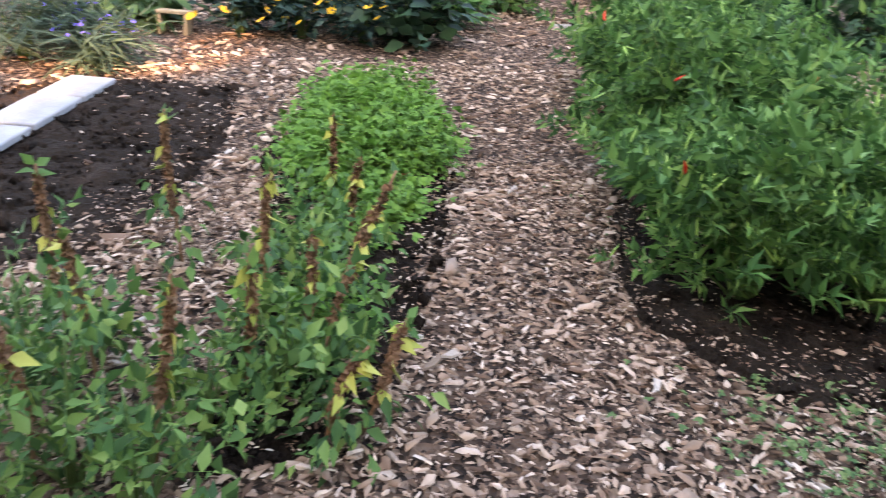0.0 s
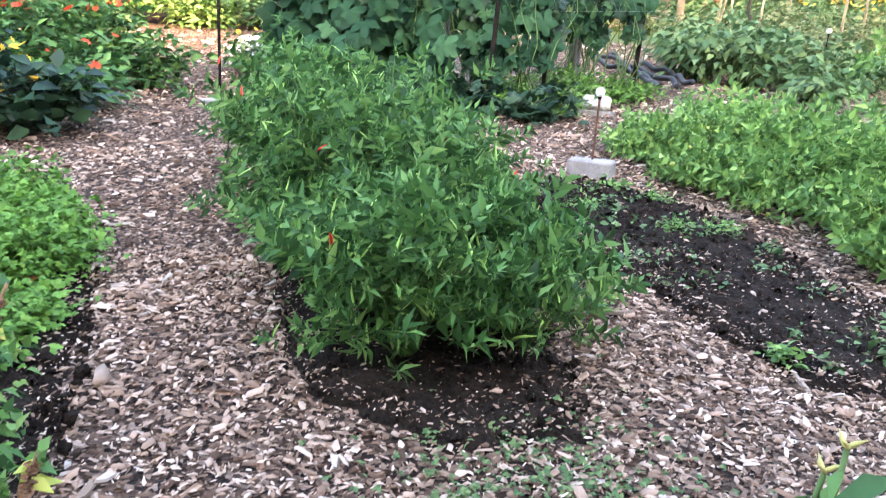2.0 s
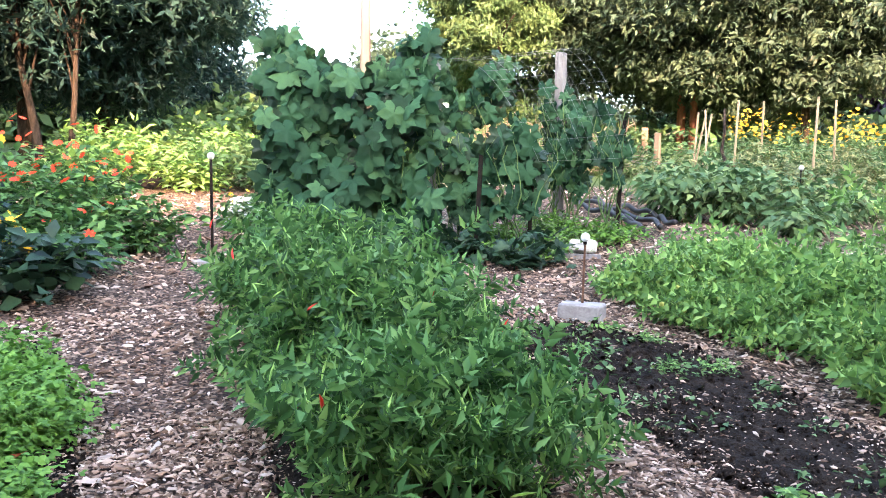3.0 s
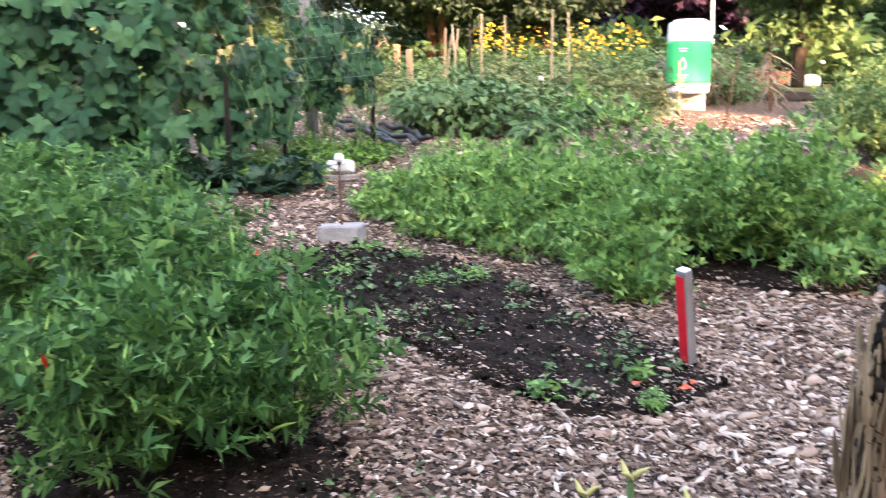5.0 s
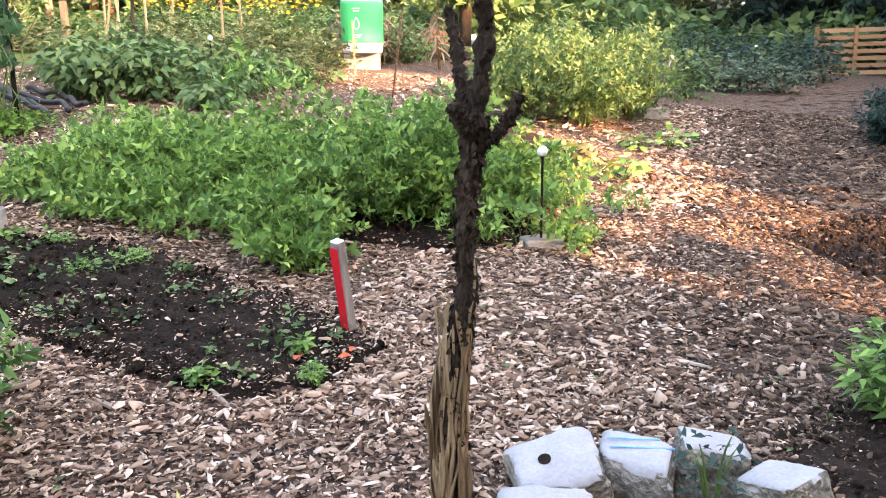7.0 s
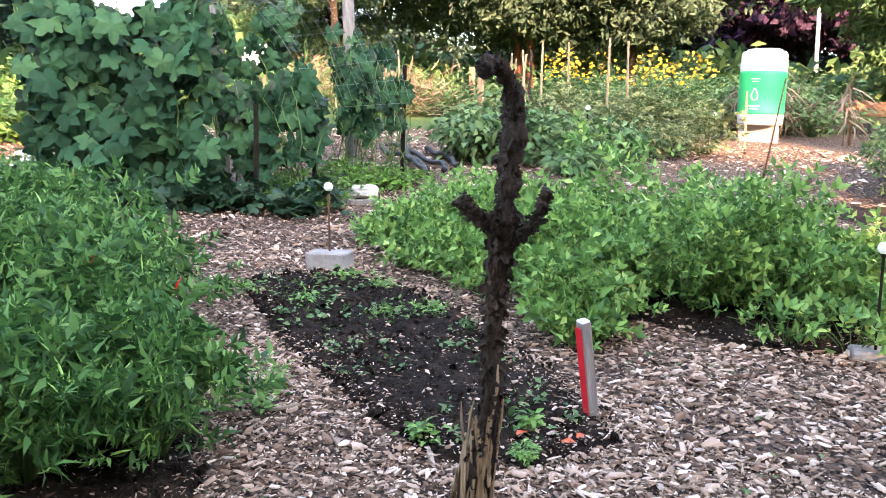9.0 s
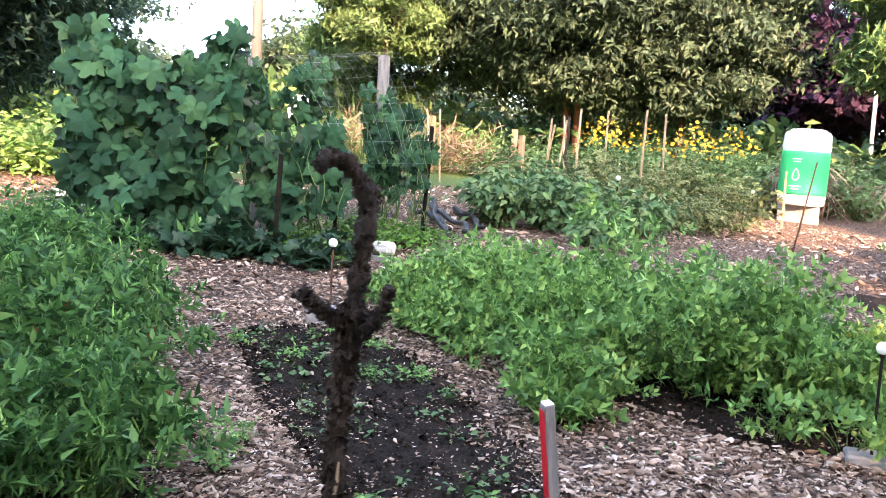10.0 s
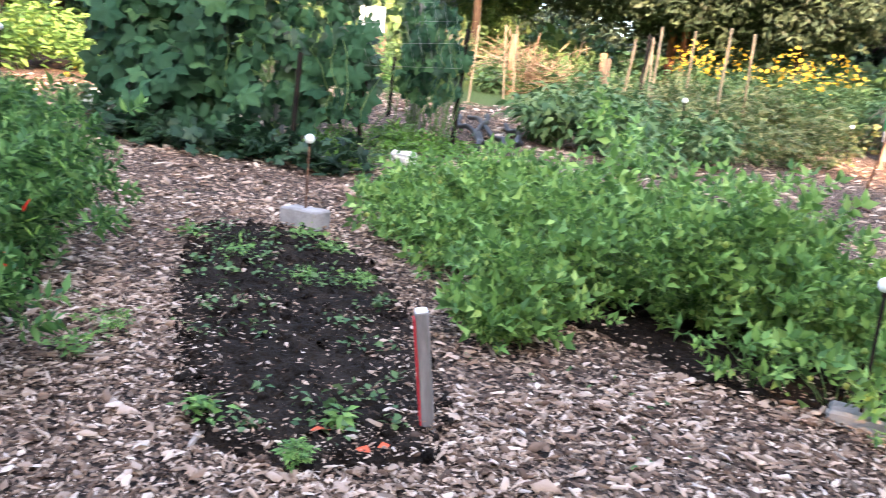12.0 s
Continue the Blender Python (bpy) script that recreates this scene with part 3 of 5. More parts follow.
# parsley and basil bed
g = np.random.default_rng(21)
for n in range(44):
    for _ in range(60):
        x, y = g.uniform(-3.5, -0.75), g.uniform(-0.85, 0.18)
        d = inside(BEDS["parsley"], np.array([x]), np.array([y]))[0]
        if d > 0.17 and (x < -2.2 or (d < 0.3 and y > -0.45 and g.uniform() < 0.35)):
            break
    big = x < -2.2
    plant("parsley_plant", "bright green leafy parsley plant in a dense bed" if big else "small thin parsley plant on dark soil", "parsley", x, y, g.uniform(0.15, 0.23) if big else g.uniform(0.1, 0.16), 0.19 if big else 0.15, 18, 380 if big else 120, T_PARS, (0.034, 0.066), L_PARSLEY, STEM, "parsley bed", up=0.7, seed=200 + n, spread=0.3, rad=0.002, dome=0.25, low=0.5)


def basil(x, y, h, lean, seed, bare=0.6):
    """A tall gone-to-seed basil: brown flower spikes over green and yellow leaves."""
    g = np.random.default_rng(seed)
    e = empty("basil_plant", "tall basil gone to seed with brown spikes and yellowing leaves", "basil plant", pose(x, y, gz(x, y)), "basil gone to seed")
    k = 7
    s = np.linspace(0, 1, k)
    P = np.stack([lean[0] * s ** 1.6 + 0.015 * np.sin(5 * s + seed), lean[1] * s ** 1.6 + 0.015 * np.cos(4 * s + seed), h * s], -1)
    tubes("stem", [(P, np.linspace(0.006, 0.004, k))], STEM_BROWN, e, sides=6)
    q = np.linspace(0.35, 0.93, 70)
    C = np.stack([np.interp(q, s, P[:, j]) for j in range(3)], -1)
    C = np.repeat(C, 5, 0)
    d = unit(g.normal(0, 1, C.shape) * (1, 1, 0.4))
    scatter("seed_spike", T_ROUND, C, aim(d, g.normal(0, 1, C.shape)), g.uniform(0.012, 0.02, len(C)), STEM_BROWN, e, "dry brown seed spike")
    m = 42
    z = g.uniform(0.05, 0.55, m)
    C = np.stack([np.interp(z, s, P[:, j]) for j in range(3)], -1)
    d = unit(g.normal(0, 1, C.shape) * (1, 1, 0.3))
    scatter("foliage", T_OVATE, C + d * g.uniform(0.02, 0.14, (m, 1)), aim(d - (0, 0, 0.5), g.normal(0, 0.4, C.shape) + (0, 0, 1)), g.uniform(0.03, 0.068, m), L_BASIL, e)
    m = 9
    z = g.uniform(0.45, 0.98, m)
    C = np.stack([np.interp(z, s, P[:, j]) for j in range(3)], -1)
    d = unit(g.normal(0, 1, C.shape) * (1, 1, 0.3))
    Q = aim(d - (0, 0, 0.9), g.normal(0, 1, C.shape))
    if "yl" not in PIECES:
        PIECES["yl"] = raw("yellow_leaf", T_OVATE[0], np.concatenate(T_OVATE[1]), [4] * len(T_OVATE[1]), L_YELLOW_O, smooth=True)
    for i in range(m):
        put("yellow_leaf", PIECES["yl"], e, "drooping yellow leaf", Matrix.Translation(C[i]) @ Matrix(Q[i].tolist()).to_4x4() @ Matrix.Scale(g.uniform(0.03, 0.065), 4))
    m = 8
    C = np.repeat(P[-1:], m, 0) - np.array([0, 0, 1]) * g.uniform(0, 0.05, (m, 1))
    d = unit(g.normal(0, 1, C.shape) * (1, 1, 0.6) + (0, 0, 0.4))
    scatter("leaf_tip", T_OVATE, C, aim(d, g.normal(0, 1, C.shape)), g.uniform(0.025, 0.05, m), L_BASIL, e)
    return e


for n, (x, y, h, lx, ly) in enumerate([(-1.59, -0.91, 0.52, -0.02, -0.02), (-1.25, -0.6, 0.46, -0.03, 0.0), (-0.85, -0.44, 0.56, -0.2, 0.16), (-0.82, -0.62, 0.42, 0.0, -0.02), (-0.98, -0.5, 0.42, 0.03, 0.02), (-0.66, -0.36, 0.3, -0.06, 0.12), (-0.62, -0.46, 0.3, 0.04, 0.12), (-1.1, -1.12, 0.52, 0.0, -0.05), (-0.92, -1.0, 0.46, 0.02, -0.08), (-0.6, -0.8, 0.48, 0.0, 0.02), (-0.55, -1.05, 0.5, 0.05, -0.06), (-2.0, -0.42, 0.42, 0.02, 0.03), (-1.7, -0.36, 0.36, 0.05, 0.06), (-1.3, -0.36, 0.34, 0.0, 0.08)]):
    basil(x, y, h, (lx, ly), n)
g = np.random.default_rng(80)
for n, (x, y, h, r) in enumerate([(-0.8, -0.55, 0.28, 0.14), (-0.95, -0.45, 0.26, 0.14), (-1.15, -0.5, 0.26, 0.15), (-1.45, -0.5, 0.22, 0.14), (-0.68, -0.72, 0.26, 0.13), (-0.55, -0.98, 0.36, 0.17), (-0.78, -1.12, 0.36, 0.17), (-0.45, -0.82, 0.3, 0.14), (-1.0, -1.2, 0.34, 0.15), (-1.75, -0.45, 0.2, 0.14), (-0.4, -1.15, 0.34, 0.16)]):
    plant("basil_bush", "low green basil plant with broad leaves", "basil plant", x, y, h, r, 9, 34, T_SPRIG_S, (0.08, 0.14), L_BASIL, STEM, "low basil", seed=300 + n, spread=0.35)

# tomatillo row
for n, (x, y, h, r) in enumerate([(-3.35, 4.4, 0.3, 0.45), (-3.0, 4.9, 0.4, 0.55), (-2.4, 4.35, 0.42, 0.5), (-2.3, 5.0, 0.55, 0.6), (-1.8, 4.6, 0.65, 0.6), (-1.5, 4.1, 0.45, 0.4), (-1.5, 5.1, 0.85, 0.65), (-1.0, 4.65, 0.82, 0.6), (-0.9, 5.2, 0.9, 0.6), (-0.6, 4.95, 0.78, 0.45), (-0.35, 5.4, 0.7, 0.45), (-1.2, 3.9, 0.34, 0.3), (-1.1, 3.66, 0.22, 0.17), (-3.5, 5.2, 0.35, 0.4), (-2.7, 4.05, 0.4, 0.35)]):
    plant("tomatillo_plant", "sprawling light-green tomatillo plant with pale husks", "tomatillo plant", x, y, h * (0.78, 1.05, 0.88, 1.0)[n % 4], r, 26, 400 if r > 0.43 else 130, T_SPRIG_O, (0.06, 0.145), L_TOMATILLO, STEM, "row of tomatillo plants", up=0.1, seed=400 + n, spread=0.19, droop=-0.25, low=0.05, dome=0.55, fruit=("husk_fruit", T_HUSK, 26, (0.025, 0.04), HUSK, -1.0))

for n, (x, y, h, r) in enumerate([(-0.08, 4.7, 0.3, 0.5), (0.1, 5.15, 0.42, 0.55), (-0.35, 4.5, 0.35, 0.35), (-2.2, 4.05, 0.2, 0.5), (-0.2, 5.6, 0.5, 0.5), (-1.9, 5.2, 1.0, 0.6), (-1.2, 5.0, 1.05, 0.6), (-2.9, 4.5, 0.55, 0.6), (0.25, 4.75, 0.16, 0.3)]):
    plant("tomatillo_plant", "tomatillo shoots trailing thinly over soil and chips", "tomatillo plant", x, y, h, r, 11, 60 if x < -1 else 24, T_SPRIG_O, (0.08, 0.15), L_TOMATILLO, STEM, "row of tomatillo plants", up=0.2, seed=460 + n, spread=0.1, droop=-0.1, low=0.25, dome=0.3, rad=0.004, fruit=("husk_fruit", T_HUSK, 7, (0.025, 0.04), HUSK, -1.0))


# solar globe lights on rods
def globe_light(x, y, h, lean, base, rod, label, seed=0):
    e = empty("garden_light", label, "garden light", pose(x, y, gz(x, y)), "globe garden lights")
    bz = 0.0
    if base:
        sx, sy, sz = base
        bm = box(sx, sy, sz, 0.012, 0.006, seed)
        part("base_block", bm, CONCRETE, e, "rough grey concrete block", pose(0, 0, -0.02, 0, 0, 30))
        bz = sz - 0.03
    tip = np.array([lean[0], lean[1], h])
    tubes("rod", [(np.linspace((0, 0, bz - 0.02), tip, 6), [0.008 if h < 0.7 else 0.013] * 6)], rod, e, sides=8)
    bm = bmesh.new()
    bmesh.ops.create_uvsphere(bm, u_segments=20, v_segments=14, radius=0.032)
    part("globe", bm, BALL, e, "frosted white globe", pose(*tip), True)
    bm = bmesh.new()
    bmesh.ops.create_cone(bm, segments=12, radius1=0.011, radius2=0.016, depth=0.03, cap_ends=True)
    part("collar", bm, STEEL_DARK, e, "", pose(*(tip * (1 - 0.035 / h))))
    return e


globe_light(-3.18, 3.47, 0.58, (0.03, -0.015), (0.3, 0.18, 0.14), RUST, "white globe light on a rusty rod in a concrete block", 1)
globe_light(-6.08, 1.78, 0.95, (0.0, -0.01), (0.3, 0.24, 0.06), STEEL_DARK, "white globe light on a dark rod beside the path", 2)
globe_light(0.04, 4.7, 0.6, (0.02, -0.03), (0.24, 0.18, 0.08), STEEL_DARK, "white globe light beside the tomatillo row", 3)
globe_light(0.06, 12.0, 0.85, (0.24, 0.05), (0.4, 0.25, 0.16), WIRE, "white globe light on a leaning silver rod", 4)
globe_light(-5.09, 8.79, 0.68, (0.02, 0), None, STEEL_DARK, "white globe light among the vegetable rows")
globe_light(1.5, 18.2, 0.9, (0.05, 0), None, STEEL_DARK, "white globe light near the far beds")
globe_light(-5.5, 12.7, 0.5, (0.0, 0), None, STEEL_DARK, "white globe light near the water barrel")
globe_light(-3.0, 13.6, 0.9, (0.03, 0), None, STEEL_DARK, "white globe light beside the far path")

# red stake
e = empty("marker_stake", "red-painted wooden marker stake at the bed's corner", "stake", pose(-0.421, 2.918, gz(-0.42, 2.92) - 0.03, 9, 4, -21))
part("stake_body", box(0.05, 0.045, 0.48, 0.004, 0.002, 3), WOOD_GREY, e)
part("painted_face", box(0.046, 0.004, 0.455, 0.001), RED, e, "bright red painted face", pose(0, -0.026, 0.005))
part("stake_top", box(0.045, 0.04, 0.01, 0.003), SIGN_WHITE, e, "pale cut top", pose(0, 0, 0.478))


# dead trunk
def dead_trunk():
    e = empty("dead_trunk", "slim dead tree trunk with dark bark and peeling tan strips", "dead tree", pose(0.64, 1.178, gz(0.64, 1.178)))
    o = np.array([0.64, 1.178, gz(0.64, 1.178)])
    main = np.array([(0.638, 1.178, -0.1), (0.641, 1.178, 0.15), (0.645, 1.179, 0.424), (0.65, 1.18, 0.565), (0.652, 1.18, 0.633), (0.667, 1.184, 0.765), (0.679, 1.187, 0.838), (0.691, 1.19, 0.91), (0.687, 1.189, 0.98), (0.693, 1.191, 1.05), (0.699, 1.192, 1.105), (0.709, 1.195, 1.175), (0.711, 1.196, 1.2)]) - o
    s = np.linspace(0, 1, len(main))
    q = np.linspace(0, 1, 60)
    P = np.stack([np.interp(q, s, main[:, j]) for j in range(3)], -1)
    R = np.interp(q, s, [0.034, 0.032, 0.028, 0.025, 0.023, 0.021, 0.019, 0.016, 0.0135, 0.014, 0.017, 0.022, 0.017])
    tubes("trunk", [(P, R)], BARK, e, "dark rough bark", 14, 0.3, 4)
    for n, (pts, r0, r1) in enumerate([([(0.71, 1.195, 1.17), (0.715, 1.198, 1.224), (0.722, 1.2, 1.275), (0.731, 1.203, 1.345), (0.73, 1.188, 1.395), (0.742, 1.15, 1.422), (0.757, 1.115, 1.426), (0.764, 1.095, 1.412)], 0.0165, 0.012), ([(0.707, 1.197, 1.185), (0.682, 1.222, 1.235), (0.664, 1.248, 1.31), (0.645, 1.272, 1.385)], 0.014, 0.01), ([(0.715, 1.196, 1.15), (0.742, 1.203, 1.165), (0.768, 1.21, 1.195), (0.786, 1.213, 1.238)], 0.012, 0.009), ([(0.708, 1.19, 1.17), (0.705, 1.16, 1.185), (0.704, 1.128, 1.205), (0.703, 1.106, 1.226)], 0.014, 0.011)]):
        pts = np.array(pts) - o
        q2 = np.linspace(0, 1, 44)
        ss = np.linspace(0, 1, len(pts))
        B = np.stack([np.interp(q2, ss, pts[:, j]) for j in range(3)], -1)
        rb = np.linspace(r0, r1, 44) * (0.92 + 0.14 * np.sin(np.arange(44) * 0.9 + n))
        tubes("branch_stub", [(B, rb)], BARK, e, "knobbly dark branch stub", 10, 0.42, n)
        g = np.random.default_rng(40 + n)
        k = g.integers(0, 44, 230)
        d = unit(g.normal(0, 1, (230, 3)))
        scatter("flaky_bark", template([(0, 0.3), (0.5, 0.4), (1, 0.15)], 0.3, 0.2), B[k] + d * rb[k][:, None] * 0.97, aim(g.normal(0, 0.7, (230, 3)) + d * 0.8, d + g.normal(0, 0.5, (230, 3))), g.uniform(0.004, 0.01, 230), BARK, e, "small bark flakes")
    for n, (a, ph, z0, z1, rr) in enumerate([(0.2, 0.8, -0.05, 0.55, 0.02), (1.9, -1.0, -0.05, 0.62, 0.016), (3.4, 1.6, 0.0, 0.75, 0.013), (4.2, 0.25, -0.04, 0.58, 0.021), (4.35, -0.5, 0.1, 0.72, 0.014), (5.75, 0.2, -0.04, 0.6, 0.019), (5.3, -1.3, 0.3, 0.82, 0.008), (3.9, 1.9, 0.25, 0.62, 0.009), (5.5, 1.2, 0.1, 0.9, 0.011), (2.7, -2.0, 0.2, 0.7, 0.01), (1.0, 1.4, 0.15, 0.8, 0.012), (4.0, 2.2, 0.3, 0.95, 0.009), (6.1, -0.4, -0.02, 0.8, 0.014)]):
        zz = np.linspace(z0, z1, 22) - o[2]
        c = np.stack([np.interp(zz, main[:, 2], main[:, j]) for j in range(2)], -1)
        off = np.interp(zz, main[:, 2], [0.041, 0.038, 0.033, 0.03, 0.027, 0.024, 0.021, 0.017, 0.015, 0.015, 0.017, 0.021, 0.017])
        th = a + ph * np.linspace(0, 1, 22) + 0.2 * np.sin(np.linspace(0, 7, 22) + n)
        rr *= 0.7
        B = np.c_[c[:, 0] + off * np.cos(th), c[:, 1] + off * np.sin(th), zz]
        tubes("bark_strip", [(B, np.linspace(rr, rr * 0.35, 22))], BARK_TAN, e, "peeling tan bark strip", 7, 0.3, n)
    g = np.random.default_rng(6)
    m = 150
    zz = g.uniform(-0.05, 0.78, m) - o[2]
    th = np.where(g.uniform(0, 1, m) < 0.6, g.choice([4.05, 5.85], m) + g.normal(0, 0.25, m), g.uniform(0, 6.28, m))
    ra = np.interp(zz, main[:, 2], [0.036, 0.034, 0.03, 0.027, 0.025, 0.022, 0.02, 0.017, 0.015, 0.015, 0.017, 0.02, 0.017]) * g.uniform(0.98, 1.22, m)
    d = np.stack([np.cos(th), np.sin(th), 0 * th], -1)
    C = np.c_[np.interp(zz, main[:, 2], main[:, 0]), np.interp(zz, main[:, 2], main[:, 1]), zz] + d * ra[:, None]
    up = np.array([0, 0, 1.0]) + g.normal(0, 0.09, (m, 3))
    tagged(scatter("bark_shreds", template([(0, 0.02), (0.15, 0.05), (0.4, 0.035), (0.75, 0.05), (1, 0.012)], 0.7, 0.03), C, aim(up, d + g.normal(0, 0.25, (m, 3))), g.uniform(0.08, 0.26, m) * np.clip(1.25 - zz, 0.4, 1.1), BARK_TAN, e, "shredded tan bark ribbons"), "shredded tan bark ribbons", kind="stuff")
    g = np.random.default_rng(5)
    k = g.integers(14, 60, 900)
    d = unit(g.normal(0, 1, (900, 3)) * (1, 1, 0.3))
    scatter("flaky_bark", template([(0, 0.3), (0.5, 0.4), (1, 0.2)], 0.3, 0.2), P[k] + d * R[k][:, None] * 0.98, aim(g.normal(0, 0.6, (900, 3)) + (0, 0, -0.8) + d * 0.5, d + g.normal(0, 0.4, (900, 3))), g.uniform(0.007, 0.019, 900), BARK, e, "small bark flakes")


dead_trunk()


# pale stone blocks
def stone(x, y, sx, sy, sz, rz, tilt, seed, hole=False, chalk=False):
    e = empty("stone_block", "pale sawn limestone block with rough split sides lying on soil", "stone block", pose(x, y, gz(x, y) + 0.005, tilt[0], tilt[1], rz), "stone blocks")
    bm = bmesh.new()
    bmesh.ops.create_cube(bm, size=2)
    bmesh.ops.subdivide_edges(bm, edges=bm.edges[:], cuts=11, use_grid_fill=True)
    w = Vector((seed * 5.3, 0, 0))
    for v in bm.verts:
        u = v.co.copy()
        norm = (abs(u.x) ** 9 + abs(u.y) ** 9 + abs(u.z) ** 9) ** (1 / 9)
        u /= norm
        top = u.z > 0.9
        k = 0.004 if top else 0.017
        u.x += 0.1 * u.y * math.sin(seed * 2.3) + 0.07 * u.z * math.cos(seed * 4.1)
        u.y += 0.12 * u.x * math.cos(seed * 1.7)
        u.z += (0.1 * u.x * math.sin(seed * 3.7) - 0.08 * u.y) * (u.z > 0)
        u = Vector((u.x * sx / 2 * (1 - 0.03 * u.z), u.y * sy / 2 * (1 - 0.03 * u.z), (u.z + 1) * sz / 2))
        v.co = u + noise.noise_vector(u * 11 + w) * k * 1.3 + noise.noise_vector(u * 38 + w) * k * 0.6
    me = bpy.data.meshes.new("block")
    bm.normal_update()
    bm.to_mesh(me)
    me.materials.append(STONE_ROUGH)
    me.materials.append(STONE_CUT)
    cut = [1 if f.normal.z > 0.55 else 0 for f in bm.faces]
    bm.free()
    me.polygons.foreach_set("material_index", cut)
    me.polygons.foreach_set("use_smooth", [c == 1 for c in cut])
    put("block", me, e)
    if hole:
        bm = bmesh.new()
        bmesh.ops.create_cone(bm, segments=18, radius1=0.017, radius2=0.02, depth=0.02, cap_ends=True)
        part("drill_hole", bm, SOIL, e, "dark round drill hole", pose(-0.03, 0.0, sz - 0.003))
    if chalk:
        for a, b in (((-0.1, 0.02), (0.05, 0.07)), ((-0.08, -0.02), (0.1, 0.04))):
            tubes("chalk_mark", [(np.linspace((*a, sz + 0.001), (*b, sz + 0.001), 5), [0.004] * 5)], BLUE_CHALK, e, "blue chalk line", 4)


stone(0.69, 2.06, 0.27, 0.24, 0.15, 28, (14, -14), 1, hole=True)
stone(0.9, 2.13, 0.22, 0.18, 0.17, -6, (8, 4), 2, chalk=True)
stone(1.09, 2.24, 0.2, 0.17, 0.18, 12, (4, 6), 3)
stone(1.33, 2.13, 0.19, 0.19, 0.18, -35, (8, -6), 4)
stone(0.71, 1.78, 0.26, 0.17, 0.15, 10, (6, -3), 5)
stone(0.95, 1.62, 0.2, 0.17, 0.13, 40, (-4, 3), 6)

# steel post close to the path
e = empty("steel_post", "dark steel angle post with rusty edge standing by the path", "post", pose(1.702, 1.243, gz(1.702, 1.243) - 0.05, 0, 0, 46))
H = 1.31 - gz(1.706, 1.25) + 0.05
part("flange", box(0.035, 0.004, H, 0.0008), STEEL_DARK, e)
part("web", box(0.004, 0.028, H - 0.004, 0.0008), STEEL_DARK, e, "", pose(0.0155, 0.0165, 0))
part("rusty_edge", box(0.035, 0.0045, 0.006, 0.0006), RUST, e, "rusty cut end", pose(0, 0, H - 0.004))
for k in range(12):
    bm = bmesh.new()
    bmesh.ops.create_cone(bm, segments=10, radius1=0.0035, radius2=0.0035, depth=0.006, cap_ends=True)
    part("punched_hole", bm, WOOD_GREY, e, "", pose(-0.006, 0, H - 0.04 - 0.1 * k, 90))
CORD = empty("cord_tie", "blue-grey plastic cord hanging beside the steel post", "cord", pose(1.706, 1.25, gz(1.706, 1.25) - 0.05))
tubes("plastic_cord", [(np.array([(0.027, 0.109, -0.089)]) + np.array([(1.688, 1.16, 1.262), (1.66, 1.152, 1.257), (1.63, 1.146, 1.262), (1.6, 1.141, 1.251), (1.58, 1.1, 1.249), (1.572, 1.058, 1.241), (1.55, 1.0, 1.22)]) - (1.706, 1.25, gz(1.706, 1.25) - 0.05), [0.0018, 0.002, 0.0022, 0.0034, 0.0026, 0.0022, 0.002])], M("blue_grey_cord", [(0.2, 0.24, 0.3), (0.32, 0.36, 0.42)], 20, 0.7, 0.2, 60), CORD, "blue-grey plastic cord", 8)


# seed-pod plants in the foreground
def pod_plant(x, y, h, seed):
    g = np.random.default_rng(seed)
    e = empty("pod_plant", "wilting green plant with yellow-green split seed pods", "plant", pose(x, y, gz(x, y)), "seed pod plants")
    tip = np.array([g.uniform(-0.05, 0.05), g.uniform(-0.05, 0.05), h])
    P = arc((0, 0, -0.02), tip, 0.5, 6)
    tubes("stem", [(P, np.linspace(0.006, 0.004, 6))], STEM, e, sides=6)
    m = 9
    d = unit(g.normal(0, 1, (m, 3)) * (1, 1, 0.2) - (0, 0, 0.5))
    z = g.uniform(0.4, 0.95, m)
    C = np.stack([np.interp(z, np.linspace(0, 1, 6), P[:, j]) for j in range(3)], -1)
    scatter("foliage", T_LANCE, C, aim(d + (0, 0, 0.1), g.normal(0, 0.3, (m, 3)) + (0, 0, 1)), g.uniform(0.05, 0.09, m), L_BASIL, e)
    a = np.arange(3) * 2.1 + g.uniform(0, 2)
    d = np.stack([np.cos(a), np.sin(a), 0.9 + 0 * a], -1)
    scatter("seed_pod", T_POD, np.repeat(tip[None], 3, 0), aim(d, np.repeat([[0, 0, 1.0]], 3, 0)), np.stack([[0.075, 0.026, 0.075]] * 3), L_YELLOW, e, "yellow-green seed pod", True)


for n, (x, y, z) in enumerate([(0.53, 0.57, 0.8), (0.44, 0.57, 0.72), (0.65, 0.56, 0.79), (0.77, 0.6, 0.78), (0.38, 0.6, 0.68)]):
    pod_plant(x, y, z - gz(x, y), n)

# leafy plants at the right of the stones; one's lighter leaves imitate sunlight
for n, (x, y, h, r, mt) in enumerate([(1.95, 2.85, 0.55, 0.3, L_DARK), (2.0, 2.45, 0.45, 0.3, L_DARK), (1.75, 2.95, 0.4, 0.16, L_TOMATILLO), (2.15, 3.2, 0.6, 0.35, L_DARK)]):
    plant("dark_shrub", "low dark-green shrub with a few yellow-lit shoots", "shrub", x, y, h, r, 16, 600, T_LANCE, (0.04, 0.08), mt, STEM, "shrubs by the stones", seed=500 + n, spread=0.22)
plant("weed_plant", "thin dark-green weed beside the stone blocks", "weed", 1.12, 2.05, 0.33, 0.1, 5, 70, T_OVATE, (0.02, 0.045), L_DARK, STEM, seed=520, spread=0.35)
